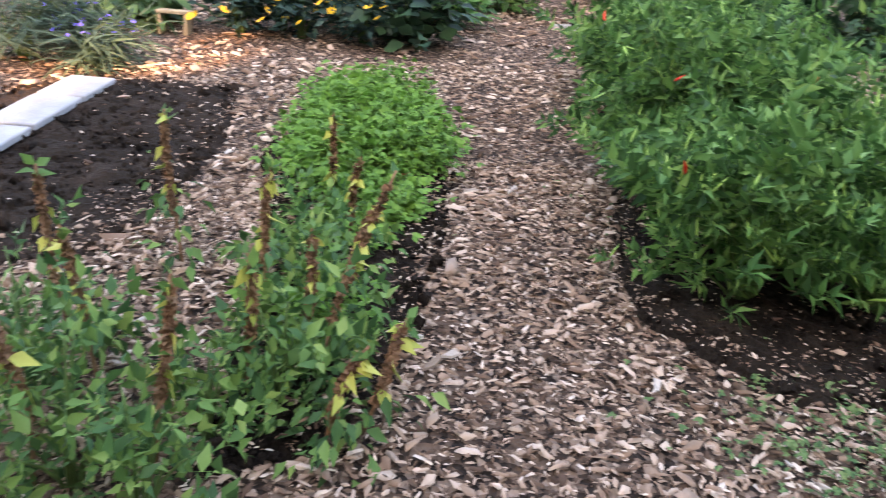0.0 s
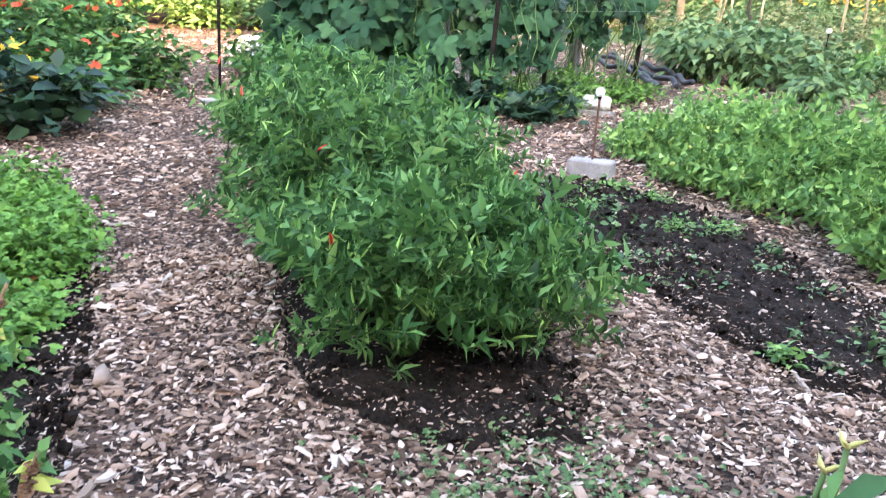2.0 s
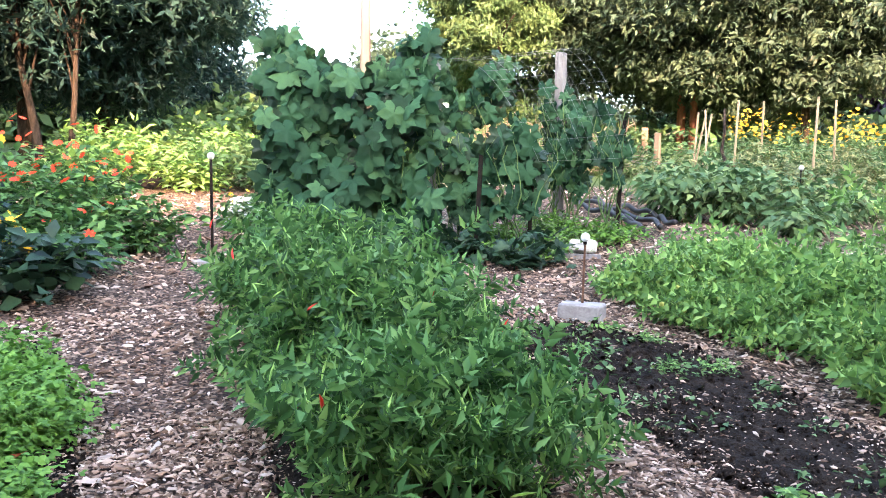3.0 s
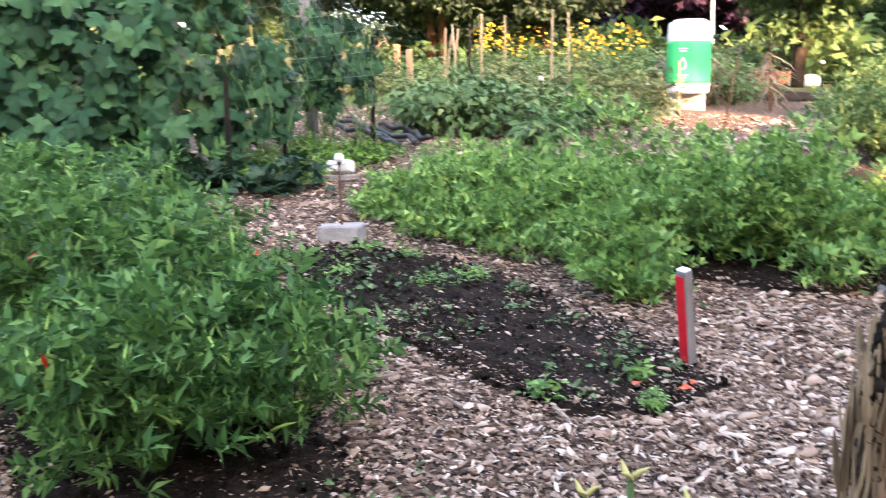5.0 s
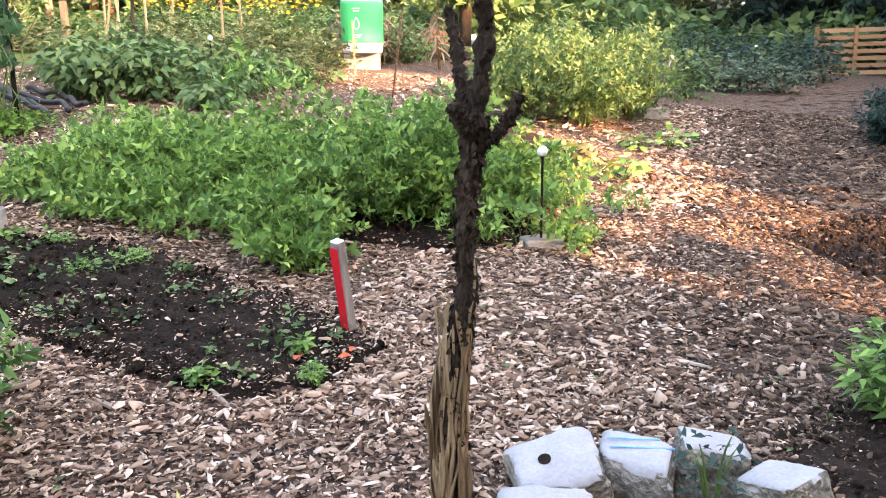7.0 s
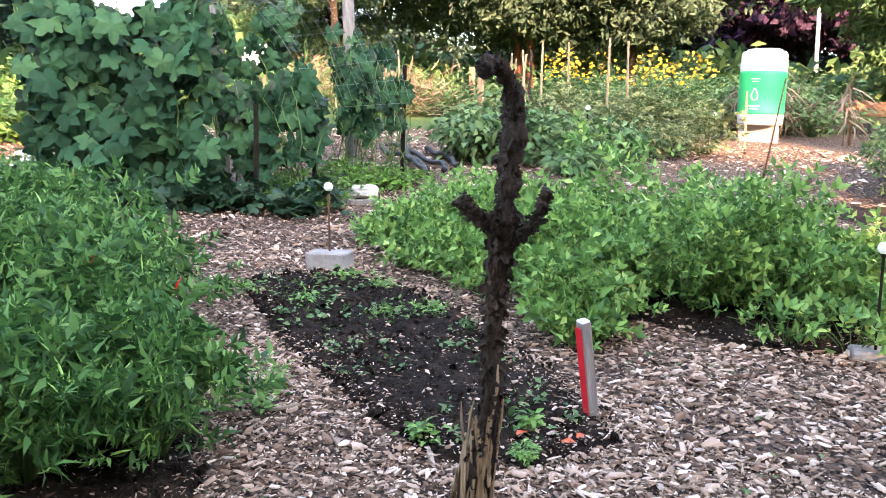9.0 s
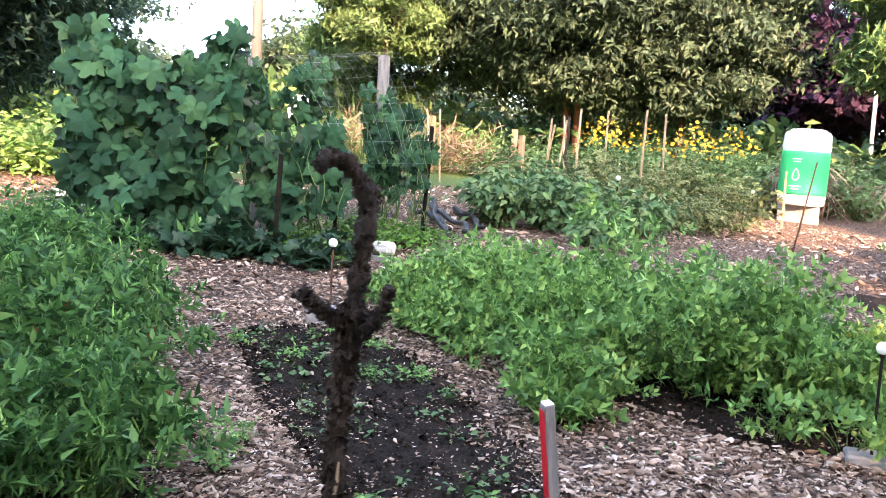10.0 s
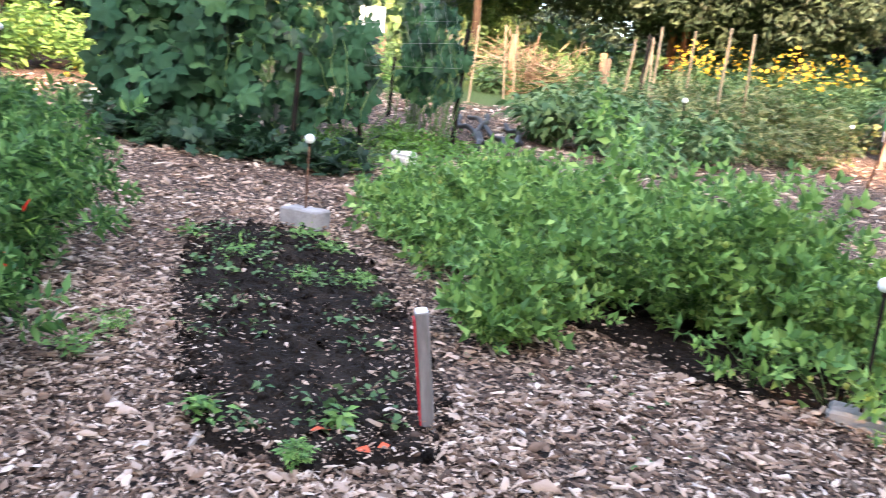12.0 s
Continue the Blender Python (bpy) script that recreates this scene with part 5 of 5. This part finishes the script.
def pallet_fence(x, y, rz):
    e = empty("pallet_fence", "reddish-brown slatted pallet fence", "fence", pose(x, y, gz(x, y), 0, 0, rz))
    for k in range(7):
        part("slat", box(3.2, 0.03, 0.12, 0.004), WOOD_PALLET, e, "", pose(0, 0, 0.05 + 0.2 * k))
    for sx in (-1.55, -0.5, 0.5, 1.55):
        part("upright", box(0.1, 0.08, 1.45, 0.004), WOOD_PALLET, e, "", pose(sx, -0.06, -0.02))


pallet_fence(4.9, 26.5, 5)
tagged(part("edging_beam", box(2.0, 0.15, 0.12, 0.01, 0.004), WOOD_TAN, None, "", pose(2.6, 24.2, gz(2.6, 24.2), 0, 0, 5)), "pale timber beam edging a far bed", "beam")
for n, (x, y) in enumerate([(0.25, 7.1), (0.0, 7.3), (0.2, 8.9), (-0.3, 7.6), (0.5, 9.2)]):
    plant("squash_seedling", "small yellow-green squash plant on the mulch", "squash plant", x, y, 0.22, 0.25, 7, 40, T_ROUND, (0.06, 0.12), L_YELLOW if n % 2 else L_TOMATILLO, STEM, "small squash plants", seed=980 + n, spread=0.3)


# ---- trees and distance ----
def tree(name, label, x, y, H, cr, cb, clusters, per, size, lmat, bmat, tr, seed, t=T_FAR, lean=(0, 0), stems=1, cr2=None, z0=None):
    g = np.random.default_rng(seed)
    z = gz(x, y) if z0 is None else z0
    e = empty(name, label, "tree", pose(x, y, z))
    top = H * 0.75
    paths = []
    for k in range(stems):
        off = np.array([0.35 * k, 0.1 * k, 0])
        s = np.linspace(0, 1, 9)
        P = np.c_[lean[0] * s + 0.12 * np.sin(4 * s + k) + off[0] * (1 + s), lean[1] * s + 0.12 * np.cos(3 * s) + off[1], -0.1 + top * s]
        paths.append((P, np.linspace(tr, tr * 0.35, 9)))
    tubes("trunk", paths, bmat, e, sides=10, wob=0.08, seed=seed)
    v = unit(g.normal(0, 1, (clusters, 3)))
    C = v * g.uniform(0.55, 1, (clusters, 1)) ** 0.35
    mid = np.array([lean[0] * 0.7, lean[1] * 0.7, (H + cb) / 2])
    C = mid + C * np.array([cr, cr2 or cr, (H - cb) / 2])
    C += g.normal(0, 0.08 * cr, C.shape)
    limbs = []
    for k in range(min(clusters, 22)):
        q = paths[k % stems][0]
        i = int(np.clip(np.interp(C[k, 2], [cb, H], [3, 7]), 2, 7))
        limbs.append((arc(q[i], C[k], 0.3, 6), np.linspace(tr * 0.3, tr * 0.07, 6)))
    tubes("limb", limbs, bmat, e, sides=6, wob=0.08, seed=seed)
    n = clusters * per
    k = np.repeat(np.arange(clusters), per)
    cl = cr * 0.17
    P = C[k] + g.normal(0, 1, (n, 3)) * np.array([cl, cl, cl * 0.38]) * g.uniform(0.6, 1.2, (n, 1))
    P = P[P[:, 2] > 0.6]
    n = len(P)
    d = unit(P - mid) + g.normal(0, 0.6, (n, 3)) + (0, 0, -0.2)
    scatter("crown", t, P, aim(d, g.normal(0, 0.5, (n, 3)) + (0, 0, 1)), g.uniform(*size, n), lmat, e)
    return e


tree("broad_tree", "broad dark-green tree with two reddish trunks", -17.6, 20.8, 8.8, 5.0, 2.3, 200, 84, (0.3, 0.5), L_TREE, BARK_RED, 0.16, 1, T_FARLEAF, stems=2)
tree("broad_tree", "wide dark-green tree overlapping its neighbour", -14.4, 22.8, 8.2, 3.2, 2.2, 130, 76, (0.3, 0.5), L_TREE, BARK, 0.16, 2, T_FARLEAF)
tree("locust_tree", "yellow-green sunlit locust tree", -18.2, 13.8, 9.0, 1.8, 2.6, 80, 80, (0.24, 0.43), L_LOCUST, BARK, 0.13, 3, T_FARFERN)
tree("roadside_tree", "green tree behind the garden rows", -22.5, 16.5, 7.0, 2.4, 1.0, 80, 72, (0.27, 0.45), L_GARDEN, BARK, 0.14, 4, T_FARLEAF)
tree("purple_tree", "dark purple-leaved tree in the distance", -15.3, 36.8, 10, 4.0, 2.0, 80, 48, (0.54, 0.94), L_PURPLE, BARK, 0.2, 5)
tree("conifer_tree", "tall green tree with feathery sunlit branches", -7.1, 25.5, 11, 2.8, 1.5, 100, 60, (0.41, 0.74), L_GARDEN, BARK, 0.2, 6, T_FARFERN)
tree("dark_tree", "tall dark-green tree beside the far path", -19.0, 1.5, 9, 4.2, 1.4, 150, 68, (0.35, 0.59), L_DARK, BARK, 0.16, 7, T_FARFERN)
tree("dark_tree", "tall dark-green tree at the garden's edge", -20.5, 3.4, 9.5, 3.0, 1.2, 140, 64, (0.35, 0.59), L_DARK, BARK, 0.16, 8, T_FARFERN)
tree("dark_tree", "dark-green tree shading the far corner", -17.0, -2.5, 9, 4.0, 1.4, 100, 36, (0.5, 0.8), L_DARK, BARK, 0.16, 9, T_FARFERN)
tree("slim_tree", "slim pale trunk leaning over the flower bed", -16.0, 1.9, 5.5, 1.2, 3.2, 14, 30, (0.41, 0.68), L_DARK, BARK, 0.07, 10, T_FARFERN, (0.4, 0.5))
tree("slim_tree", "leaning pale trunk at the garden's edge", -16.0, 1.5, 5.5, 1.2, 3.2, 14, 30, (0.41, 0.68), L_DARK, BARK, 0.09, 11, T_FARFERN, (-0.6, -0.4))
tree("distant_tree", "tree in the distance beyond the garden", -36, 22, 5, 3, 1.0, 90, 80, (0.3, 0.55), L_TREE, BARK, 0.25, 12)
tree("distant_tree", "tree in the distance beyond the road", -25, 40, 10, 6, 1.5, 90, 80, (0.3, 0.55), L_TREE, BARK, 0.25, 13)
tree("distant_tree", "yellowish tree in the distance beyond the road", -6, 42, 10, 6, 1.5, 90, 80, (0.3, 0.55), L_GARDEN, BARK, 0.25, 14)
tree("distant_tree", "tree at the far end of the mulch path", 5, 36, 11, 6, 1.0, 100, 80, (0.3, 0.55), L_DARK, BARK, 0.25, 15)
tree("distant_tree", "dark tree beyond the pallet fence", 12, 28, 11, 5.5, 0.8, 100, 80, (0.3, 0.55), L_DARK, BARK, 0.25, 16)
tree("distant_tree", "tree at the garden's far corner", -32, 6, 10, 5, 1.0, 90, 80, (0.3, 0.55), L_DARK, BARK, 0.25, 17)
e = empty("utility_pole", "tall pale wooden utility pole", "utility pole", pose(-25.1, 13.1, gz(-25, 13.1)))
tubes("pole", [(np.array([(0, 0, -0.2), (0, 0, 5), (0, 0, 12)]), [0.2, 0.18, 0.15])], POLE_GREY, e, sides=14)
part("crossarm", box(2.2, 0.1, 0.12, 0.01), POLE_GREY, e, "", pose(0, 0.18, 11, 0, 0, 40))
e = empty("street_lamp", "slim white street lamp beyond the garden", "street lamp", pose(-12.6, 32.5, gz(-12.6, 32.5)))
tubes("pole", [(np.array([(0, 0, -0.2), (0, 0, 3), (0, 0, 6.2)]), [0.08, 0.07, 0.06])], WHITE_PLASTIC, e, sides=10)
bm = bmesh.new()
bmesh.ops.create_cone(bm, segments=16, radius1=0.35, radius2=0.05, depth=0.25, cap_ends=True)
part("lamp_head", bm, WHITE_PLASTIC, e, "", pose(0, 0, 6.25))

# weeds and tall grasses behind the rows
g = np.random.default_rng(31)
for n in range(60):
    u = g.uniform(0, 1)
    x, y = -17.5 + 12 * u + g.uniform(-1, 1), 8.5 + 8.5 * u + g.uniform(-1.5, 3.5)
    if x > -9 and y < 12.5:
        continue
    k = n % 3
    plant("weed_clump", "rank clump of weeds and yellowing grasses behind the rows", "weeds", x, y, g.uniform(0.6, 1.25), g.uniform(0.5, 0.9), 16, 420, (T_BLADE, T_LANCE, T_OVATE)[k], ((0.2, 0.42), (0.1, 0.2), (0.1, 0.18))[k], (L_STRAW if n % 2 else L_GARDEN, L_GARDEN, L_GARDEN)[k], STEM, "weeds behind the rows", seed=1000 + n, spread=0.3, droop=-0.4 if k == 0 else 0.2)
for n in range(34):
    u = g.uniform(0, 1)
    x, y = -15.5 + g.uniform(-1.5, 4.5), 2.2 + 5.5 * u + g.uniform(-0.5, 0.5)
    if x > -12.6 and y < 4.0:
        continue
    plant("green_shrub", "bright green leafy shrub behind the far bed", "shrub", x, y, g.uniform(0.6, 1.2), g.uniform(0.5, 0.8), 14, 420, (T_OVATE, T_LANCE)[n % 2], (0.1, 0.2), L_TOMATILLO if n % 3 else L_GARDEN, STEM, "green shrubs", seed=1100 + n, spread=0.28)
for n, (x, y) in enumerate([(-8.3, 3.2), (-8.0, 3.6), (-8.8, 3.9), (-7.8, 2.6)]):
    flowers("marigold", "low leafy plants with small yellow flowers by the path", x, y, 0.45, 0.3, 7, PETAL_YELLOW, (0.04, 0.07), 1150 + n, 260, L_GARDEN, T_OVATE, (0.06, 0.12))
for n, (x, y, s) in enumerate([(-8.6, 2.9, 0.3), (-9.1, 3.1, 0.35), (-9.6, 3.4, 0.4), (-8.4, 2.7, 0.2)]):
    tagged(part("boulder", box(s * 1.4, s, s * 0.6, s * 0.15, 0.03, n), STONE, None, "", pose(x, y, gz(x, y) - 0.03, 0, 0, 40 * n)), "pale rough stone beside the path", "boulder", "path stones")
soil_bed([(-15.5, 2.2), (-13.0, 2.4), (-13.2, 4.2), (-15, 4.4)], SOIL_BROWN, "bare brown soil bed at the end of the path", 0.2, 0.1)
soil_bed([(-10, 19), (-7.2, 17.2), (-5, 18), (-3.5, 20), (-6, 22)], SOIL_BROWN, "bare brown tilled soil beyond the barrel", 0.3, 0.06)

# far belt of trees and brush that closes the view
g = np.random.default_rng(91)
for lo, hi, R0, Hh, nn, mt in ((1.15, 3.3, 48, 6.5, 11000, L_TREE), (0.9, 3.4, 34, 2.2, 9000, L_GARDEN)):
    a = g.uniform(lo, hi, nn)
    rr = R0 + g.normal(0, 2.5, nn)
    x, y = rr * np.cos(a), rr * np.sin(a)
    top = Hh * (0.65 + 0.35 * np.sin(a * 9) * np.sin(a * 23 + 1))
    z = G(x, y) + top * g.uniform(0, 1, nn) ** 0.8
    tagged(scatter("far_woods", T_FAR, np.stack([x, y, z], -1), aim(g.normal(0, 1, (nn, 3)), g.normal(0, 0.6, (nn, 3)) + (0, 0, 1)), g.uniform(0.45, 0.95, nn), mt), "distant belt of trees and brush beyond the garden", "woods", kind="stuff")

# ---- shade: unseen trees added behind the path of the walk to block sun ----
# ground spots kept sunlit by leaving out crown leaves in the sun's way
PATCHES = [((0.65, 5.7), 0.5), ((0.85, 5.1), 0.2), ((0.4, 6.8), 0.4), ((0.15, 7.5), 0.3), ((-11.8, 2.9), 0.9), ((-3.6, 12.2), 1.3), ((-4.8, -1.6), 0.3), ((-2.6, 10.6), 0.7)]


def unseen_shade_tree(x, y, H, cr, seed):
    g = np.random.default_rng(seed)
    e = empty("unseen_shade_tree", "tall leafy tree shading the garden", "tree", pose(x, y, gz(x, y)), "shade trees")
    tubes("trunk", [(np.array([(0, 0, -0.3), (0.1, 0, H * 0.4), (0, 0.1, H * 0.8)]), [0.25, 0.2, 0.1])], BARK, e, sides=10)
    n = 2600
    P = unit(g.normal(0, 1, (n, 3))) * g.uniform(0.1, 1, (n, 1)) ** 0.4 * np.array([cr, cr, H * 0.47]) + np.array([0, 0, H * 0.53])
    W = P + np.array([x, y, gz(x, y)])
    s = np.array(SUN_FROM)
    keep = np.ones(n, bool)
    for (px, py), r in PATCHES:
        o = np.array([px, py, gz(px, py)])
        v = W - o
        along = v @ s
        keep &= ~((np.linalg.norm(v - along[:, None] * s, axis=1) < r + 1.3) & (along > 0) & (g.uniform(0, 1, n) < 0.995))
    P = P[keep]
    n = len(P)
    scatter("crown", T_FAR, P, aim(g.normal(0, 1, (n, 3)), g.normal(0, 0.6, (n, 3)) + (0, 0, 1)), g.uniform(0.95, 1.3, n), L_TREE, e)


for n, k in enumerate(np.linspace(-26, 24, 12)):
    c = np.array([SUN_FROM.x, SUN_FROM.y]) / math.hypot(SUN_FROM.x, SUN_FROM.y)
    p = np.array([-3.0, 4.0]) + c * 19 + np.array([-c[1], c[0]]) * k
    unseen_shade_tree(float(p[0]), float(p[1]), 15.0, 3.4, 60 + n)

# ---- small pieces last ----
g = np.random.default_rng(11)


def in_beds(x, y, margin=0.0):
    d = np.full(np.shape(x), -9.0)
    for p in BEDS.values():
        d = np.maximum(d, inside(p, x, y))
    return d > margin


def chip_shape(seed):
    """An irregular split flake: a skewed outline, thicker in the middle."""
    r = np.random.default_rng(seed)
    k = 4 + seed % 2
    a = np.sort(r.uniform(0, 2 * math.pi, k)) * 0.5 + np.arange(k) * math.pi / k
    o = np.stack([0.5 * np.cos(a) * r.uniform(0.6, 1.1, k), 0.5 * np.sin(a) * r.uniform(0.75, 1.1, k)], -1)
    V = np.r_[np.c_[o, np.full(k, -0.5)], np.c_[o * r.uniform(0.72, 0.95, (k, 1)), r.uniform(-0.1, 0.5, k)]]
    return V, [tuple(range(k, 2 * k))] + [(i, (i + 1) % k, k + (i + 1) % k, k + i) for i in range(k)]


CHIPS = [chip_shape(s) for s in range(6)]


def chips(label, n, box4, length, keep_soil, seed, ring=None):
    for k in range(3):
        g = np.random.default_rng(seed * 10 + k)
        m = n // 3
        x, y = g.uniform(box4[0], box4[1], m), g.uniform(box4[2], box4[3], m)
        ok = ~in_beds(x, y, 0.3 * g.uniform(0, 1, m) ** 2.2) | (g.uniform(0, 1, m) < keep_soil)
        if ring:
            d = np.hypot(x - 1.0, y - 0.5)
            ok &= (d >= ring[0]) & (d < ring[1])
        x, y = x[ok], y[ok]
        m = len(x)
        soil = in_beds(x, y)
        L = g.lognormal(math.log(length), 0.5, m).clip(length * 0.35, length * 3.2) * np.where(soil, 0.6, 1)
        S = np.stack([L * g.uniform(0.2, 0.75, m), L, L * g.uniform(0.08, 0.2, m)], -1)
        z = G(x, y) + g.uniform(0.002, 0.03, m) + np.where(soil, 0.03, 0) + 0.018 * wobble(x, y, 2.2)
        a = g.uniform(0, 2 * math.pi, m)
        d = np.stack([np.cos(a), np.sin(a), g.normal(0, 0.26, m)], -1)
        nrm = g.normal(0, 0.42, (m, 3)) + (0, 0, 1)
        Q = aim(d, nrm)
        # towards the right, older chips whose colour includes the shade there
        old = x + g.normal(0, 0.4, m) > 0.98 + 0.12 * np.clip(4.2 - y, 0, 2) - 0.03 * np.clip(y - 5, 0, 9)
        for mt, w in ((CHIP, ~old), (CHIP_OLD_SHADED, old)):
            if w.any():
                tagged(scatter("wood_chips", CHIPS[(seed + 2 * k) % 6], np.stack([x, y, z], -1)[w], Q[w], S[w], mt, ground), label, kind="stuff")


chips("brown and grey wood chips covering the paths", 96000, (-3.2, 2.4, -1.4, 3.2), 0.022, 0.2, 1, (0, 3.6))
chips("brown and grey wood chips covering the paths", 44000, (-4.6, 2.6, -1.6, 4.6), 0.03, 0.12, 6, (3.0, 5.6))
chips("brown and grey wood chips covering the paths", 36000, (-8, 4.0, -3, 8), 0.042, 0.05, 2, (5.2, 7.7))
chips("brown and grey wood chips covering the paths", 17000, (-0.6, 2.8, 2.2, 6.2), 0.032, 0.1, 5)
chips("brown and grey wood chips covering the far paths", 22000, (-12, 4.0, -3, 14), 0.06, 0.03, 3, (7.2, 14))
chips("old brown wood chips on the shaded path", 20000, (0.3, 4.0, 5.8, 14), 0.05, 0.35, 7)
chips("larger pale wood chips scattered on the paths", 2600, (-5, 2.6, -1.6, 5.0), 0.048, 0.12, 4)

# crumbs of soil
for nm, mt in (("seedling", SOIL), ("pepper", SOIL), ("parsley", SOIL), ("fallow", SOIL_BROWN), ("stones", SOIL_BROWN), ("tomatillo", SOIL), ("bare", SOIL_BROWN)):
    p = np.array(BEDS[nm])
    x, y = g.uniform(p[:, 0].min(), p[:, 0].max(), 3200), g.uniform(p[:, 1].min(), p[:, 1].max(), 3200)
    w = inside(BEDS[nm], x, y) > -0.03
    x, y = x[w], y[w]
    m = len(x)
    s = g.lognormal(math.log(0.017), 0.5, m).clip(0.008, 0.05)
    tagged(scatter("soil_crumbs", CHIPS[1], np.stack([x, y, G(x, y) + 0.036 + g.normal(0, 0.008, m)], -1), aim(g.normal(0, 1, (m, 3)), g.normal(0, 0.6, (m, 3)) + (0, 0, 1)), np.stack([s, s * 1.2, s * 0.8], -1), mt, ground), "loose crumbs of garden soil", kind="stuff")

# larger splinters that can be told apart
SPLINTERS = []
for k in range(5):
    cv, cf = chip_shape(20 + 2 * k + 1)
    me = bpy.data.meshes.new("wood_splinter")
    me.from_pydata((cv * (0.34, 1.1, 0.14) + (0, 0, 0.06)).tolist(), [], cf)
    me.materials.append(CHIP_BIG)
    SPLINTERS.append(me)
known = [(-2.28, 0.39, 0.2, 60), (-2.25, 0.2, 0.1, 10), (-1.0, -0.09, 0.12, 40), (-1.22, 1.57, 0.13, -20), (-0.46, 0.75, 0.06, 20), (-0.84, 0.47, 0.1, 70), (-0.61, 2.17, 0.3, 60), (-0.95, -0.15, 0.2, 60), (-3.4, 0.3, 0.2, 30), (-3.0, 0.33, 0.15, -20), (-1.0, 3.55, 0.3, 65), (-0.4, 3.4, 0.22, 55), (-0.9, 1.95, 0.25, 70), (-1.3, 1.95, 0.2, -30), (1.0, 3.2, 0.25, 75), (1.1, 3.0, 0.2, 60)]
for n in range(300):
    if n < len(known):
        x, y, L, rz = known[n]
    else:
        while True:
            x, y, L, rz = g.uniform(-4, 2.2), g.uniform(-1, 4.4), g.uniform(0.045, 0.1), g.uniform(0, 180)
            if not (0.4 < x < 1.8 and 1.2 < y < 2.7) and (not in_beds(np.array([x]), np.array([y]), 0.03)[0] or g.uniform() < 0.02):
                break
    put("wood_splinter", SPLINTERS[n % 5], ground, "", pose(x, y, gz(x, y) + 0.014, g.uniform(-6, 6), g.uniform(-8, 8), rz) @ Matrix.Diagonal((min(L, 0.12) * g.uniform(0.6, 1.2), L * 0.85, min(L, 0.1) * 0.9, 1)))

# seedlings and weeds
for n in range(60):
    while True:
        x, y = g.uniform(-3.1, -0.25), g.uniform(2.2, 3.5)
        if inside(BEDS["seedling"], np.array([x]), np.array([y]))[0] > 0.05:
            break
    plant("seedling", "tiny green seedling on dark soil", "seedling", x, y, g.uniform(0.03, 0.07), g.uniform(0.03, 0.08), 4, int(g.integers(6, 16)), T_ROUND if n % 2 else T_OVATE, (0.02, 0.045), L_GARDEN, STEM, "seedlings", seed=1300 + n, spread=0.35, rad=0.0015)
for n, (x, y, r) in enumerate([(-2.8, 3.3, 0.14), (-2.5, 3.38, 0.1), (-2.5, 2.85, 0.12), (-1.9, 3.3, 0.1), (-0.5, 2.62, 0.035), (-0.33, 2.4, 0.035), (-0.7, 2.2, 0.05), (-2.0, 3.05, 0.09), (-1.35, 1.85, 0.08), (-1.55, 2.05, 0.1), (-2.9, 2.7, 0.1)]):
    plant("weed_plant", "small bright green weed at the soil bed's edge", "weed", x, y, r * 0.6, r, 8, 70, T_TOM if n % 2 else T_OVATE, (0.025, 0.05), L_TOMATILLO, STEM, "bed-edge weeds", seed=1400 + n, spread=0.35, rad=0.002)
N = 3400
x, y = np.r_[g.normal(-0.45, 0.24, 1300), g.uniform(-5, 2.4, N - 1300)], np.r_[g.normal(0.95, 0.22, 1300), g.uniform(-1.2, 6, N - 1300)]
keep = np.r_[g.uniform(0, 1, 1300) < 0.6, wobble(x[1300:], y[1300:], 1.3, 7.7) > 0.26]
x, y = x[keep], y[keep]
N = len(x)
tagged(scatter("ground_weeds", T_PARS, np.stack([x, y, G(x, y) + g.uniform(0.015, 0.04, N)], -1), aim(g.normal(0, 1, (N, 3)) * (1, 1, 0.3), g.normal(0, 0.3, (N, 3)) + (0, 0, 1)), g.uniform(0.015, 0.04, N), L_GARDEN, ground), "tiny weeds sprouting between the chips", kind="stuff")
for n, (x, y, s) in enumerate([(-0.46, 2.49, 0.07), (-2.18, -0.12, 0.08), (-0.28, 2.62, 0.05), (-0.3, 2.7, 0.04)]):
    tagged(put("fallen_leaf", raw("fallen_leaf", T_ROUND[0] * s, np.concatenate(T_ROUND[1]), [4] * len(T_ROUND[1]), ORANGE_LEAF), None, "", pose(x, y, gz(x, y) + (0.05 if n != 1 else 0.1), 10, -12, 60 * n)), "orange-red fallen leaf on the soil", "leaf", "fallen leaves")
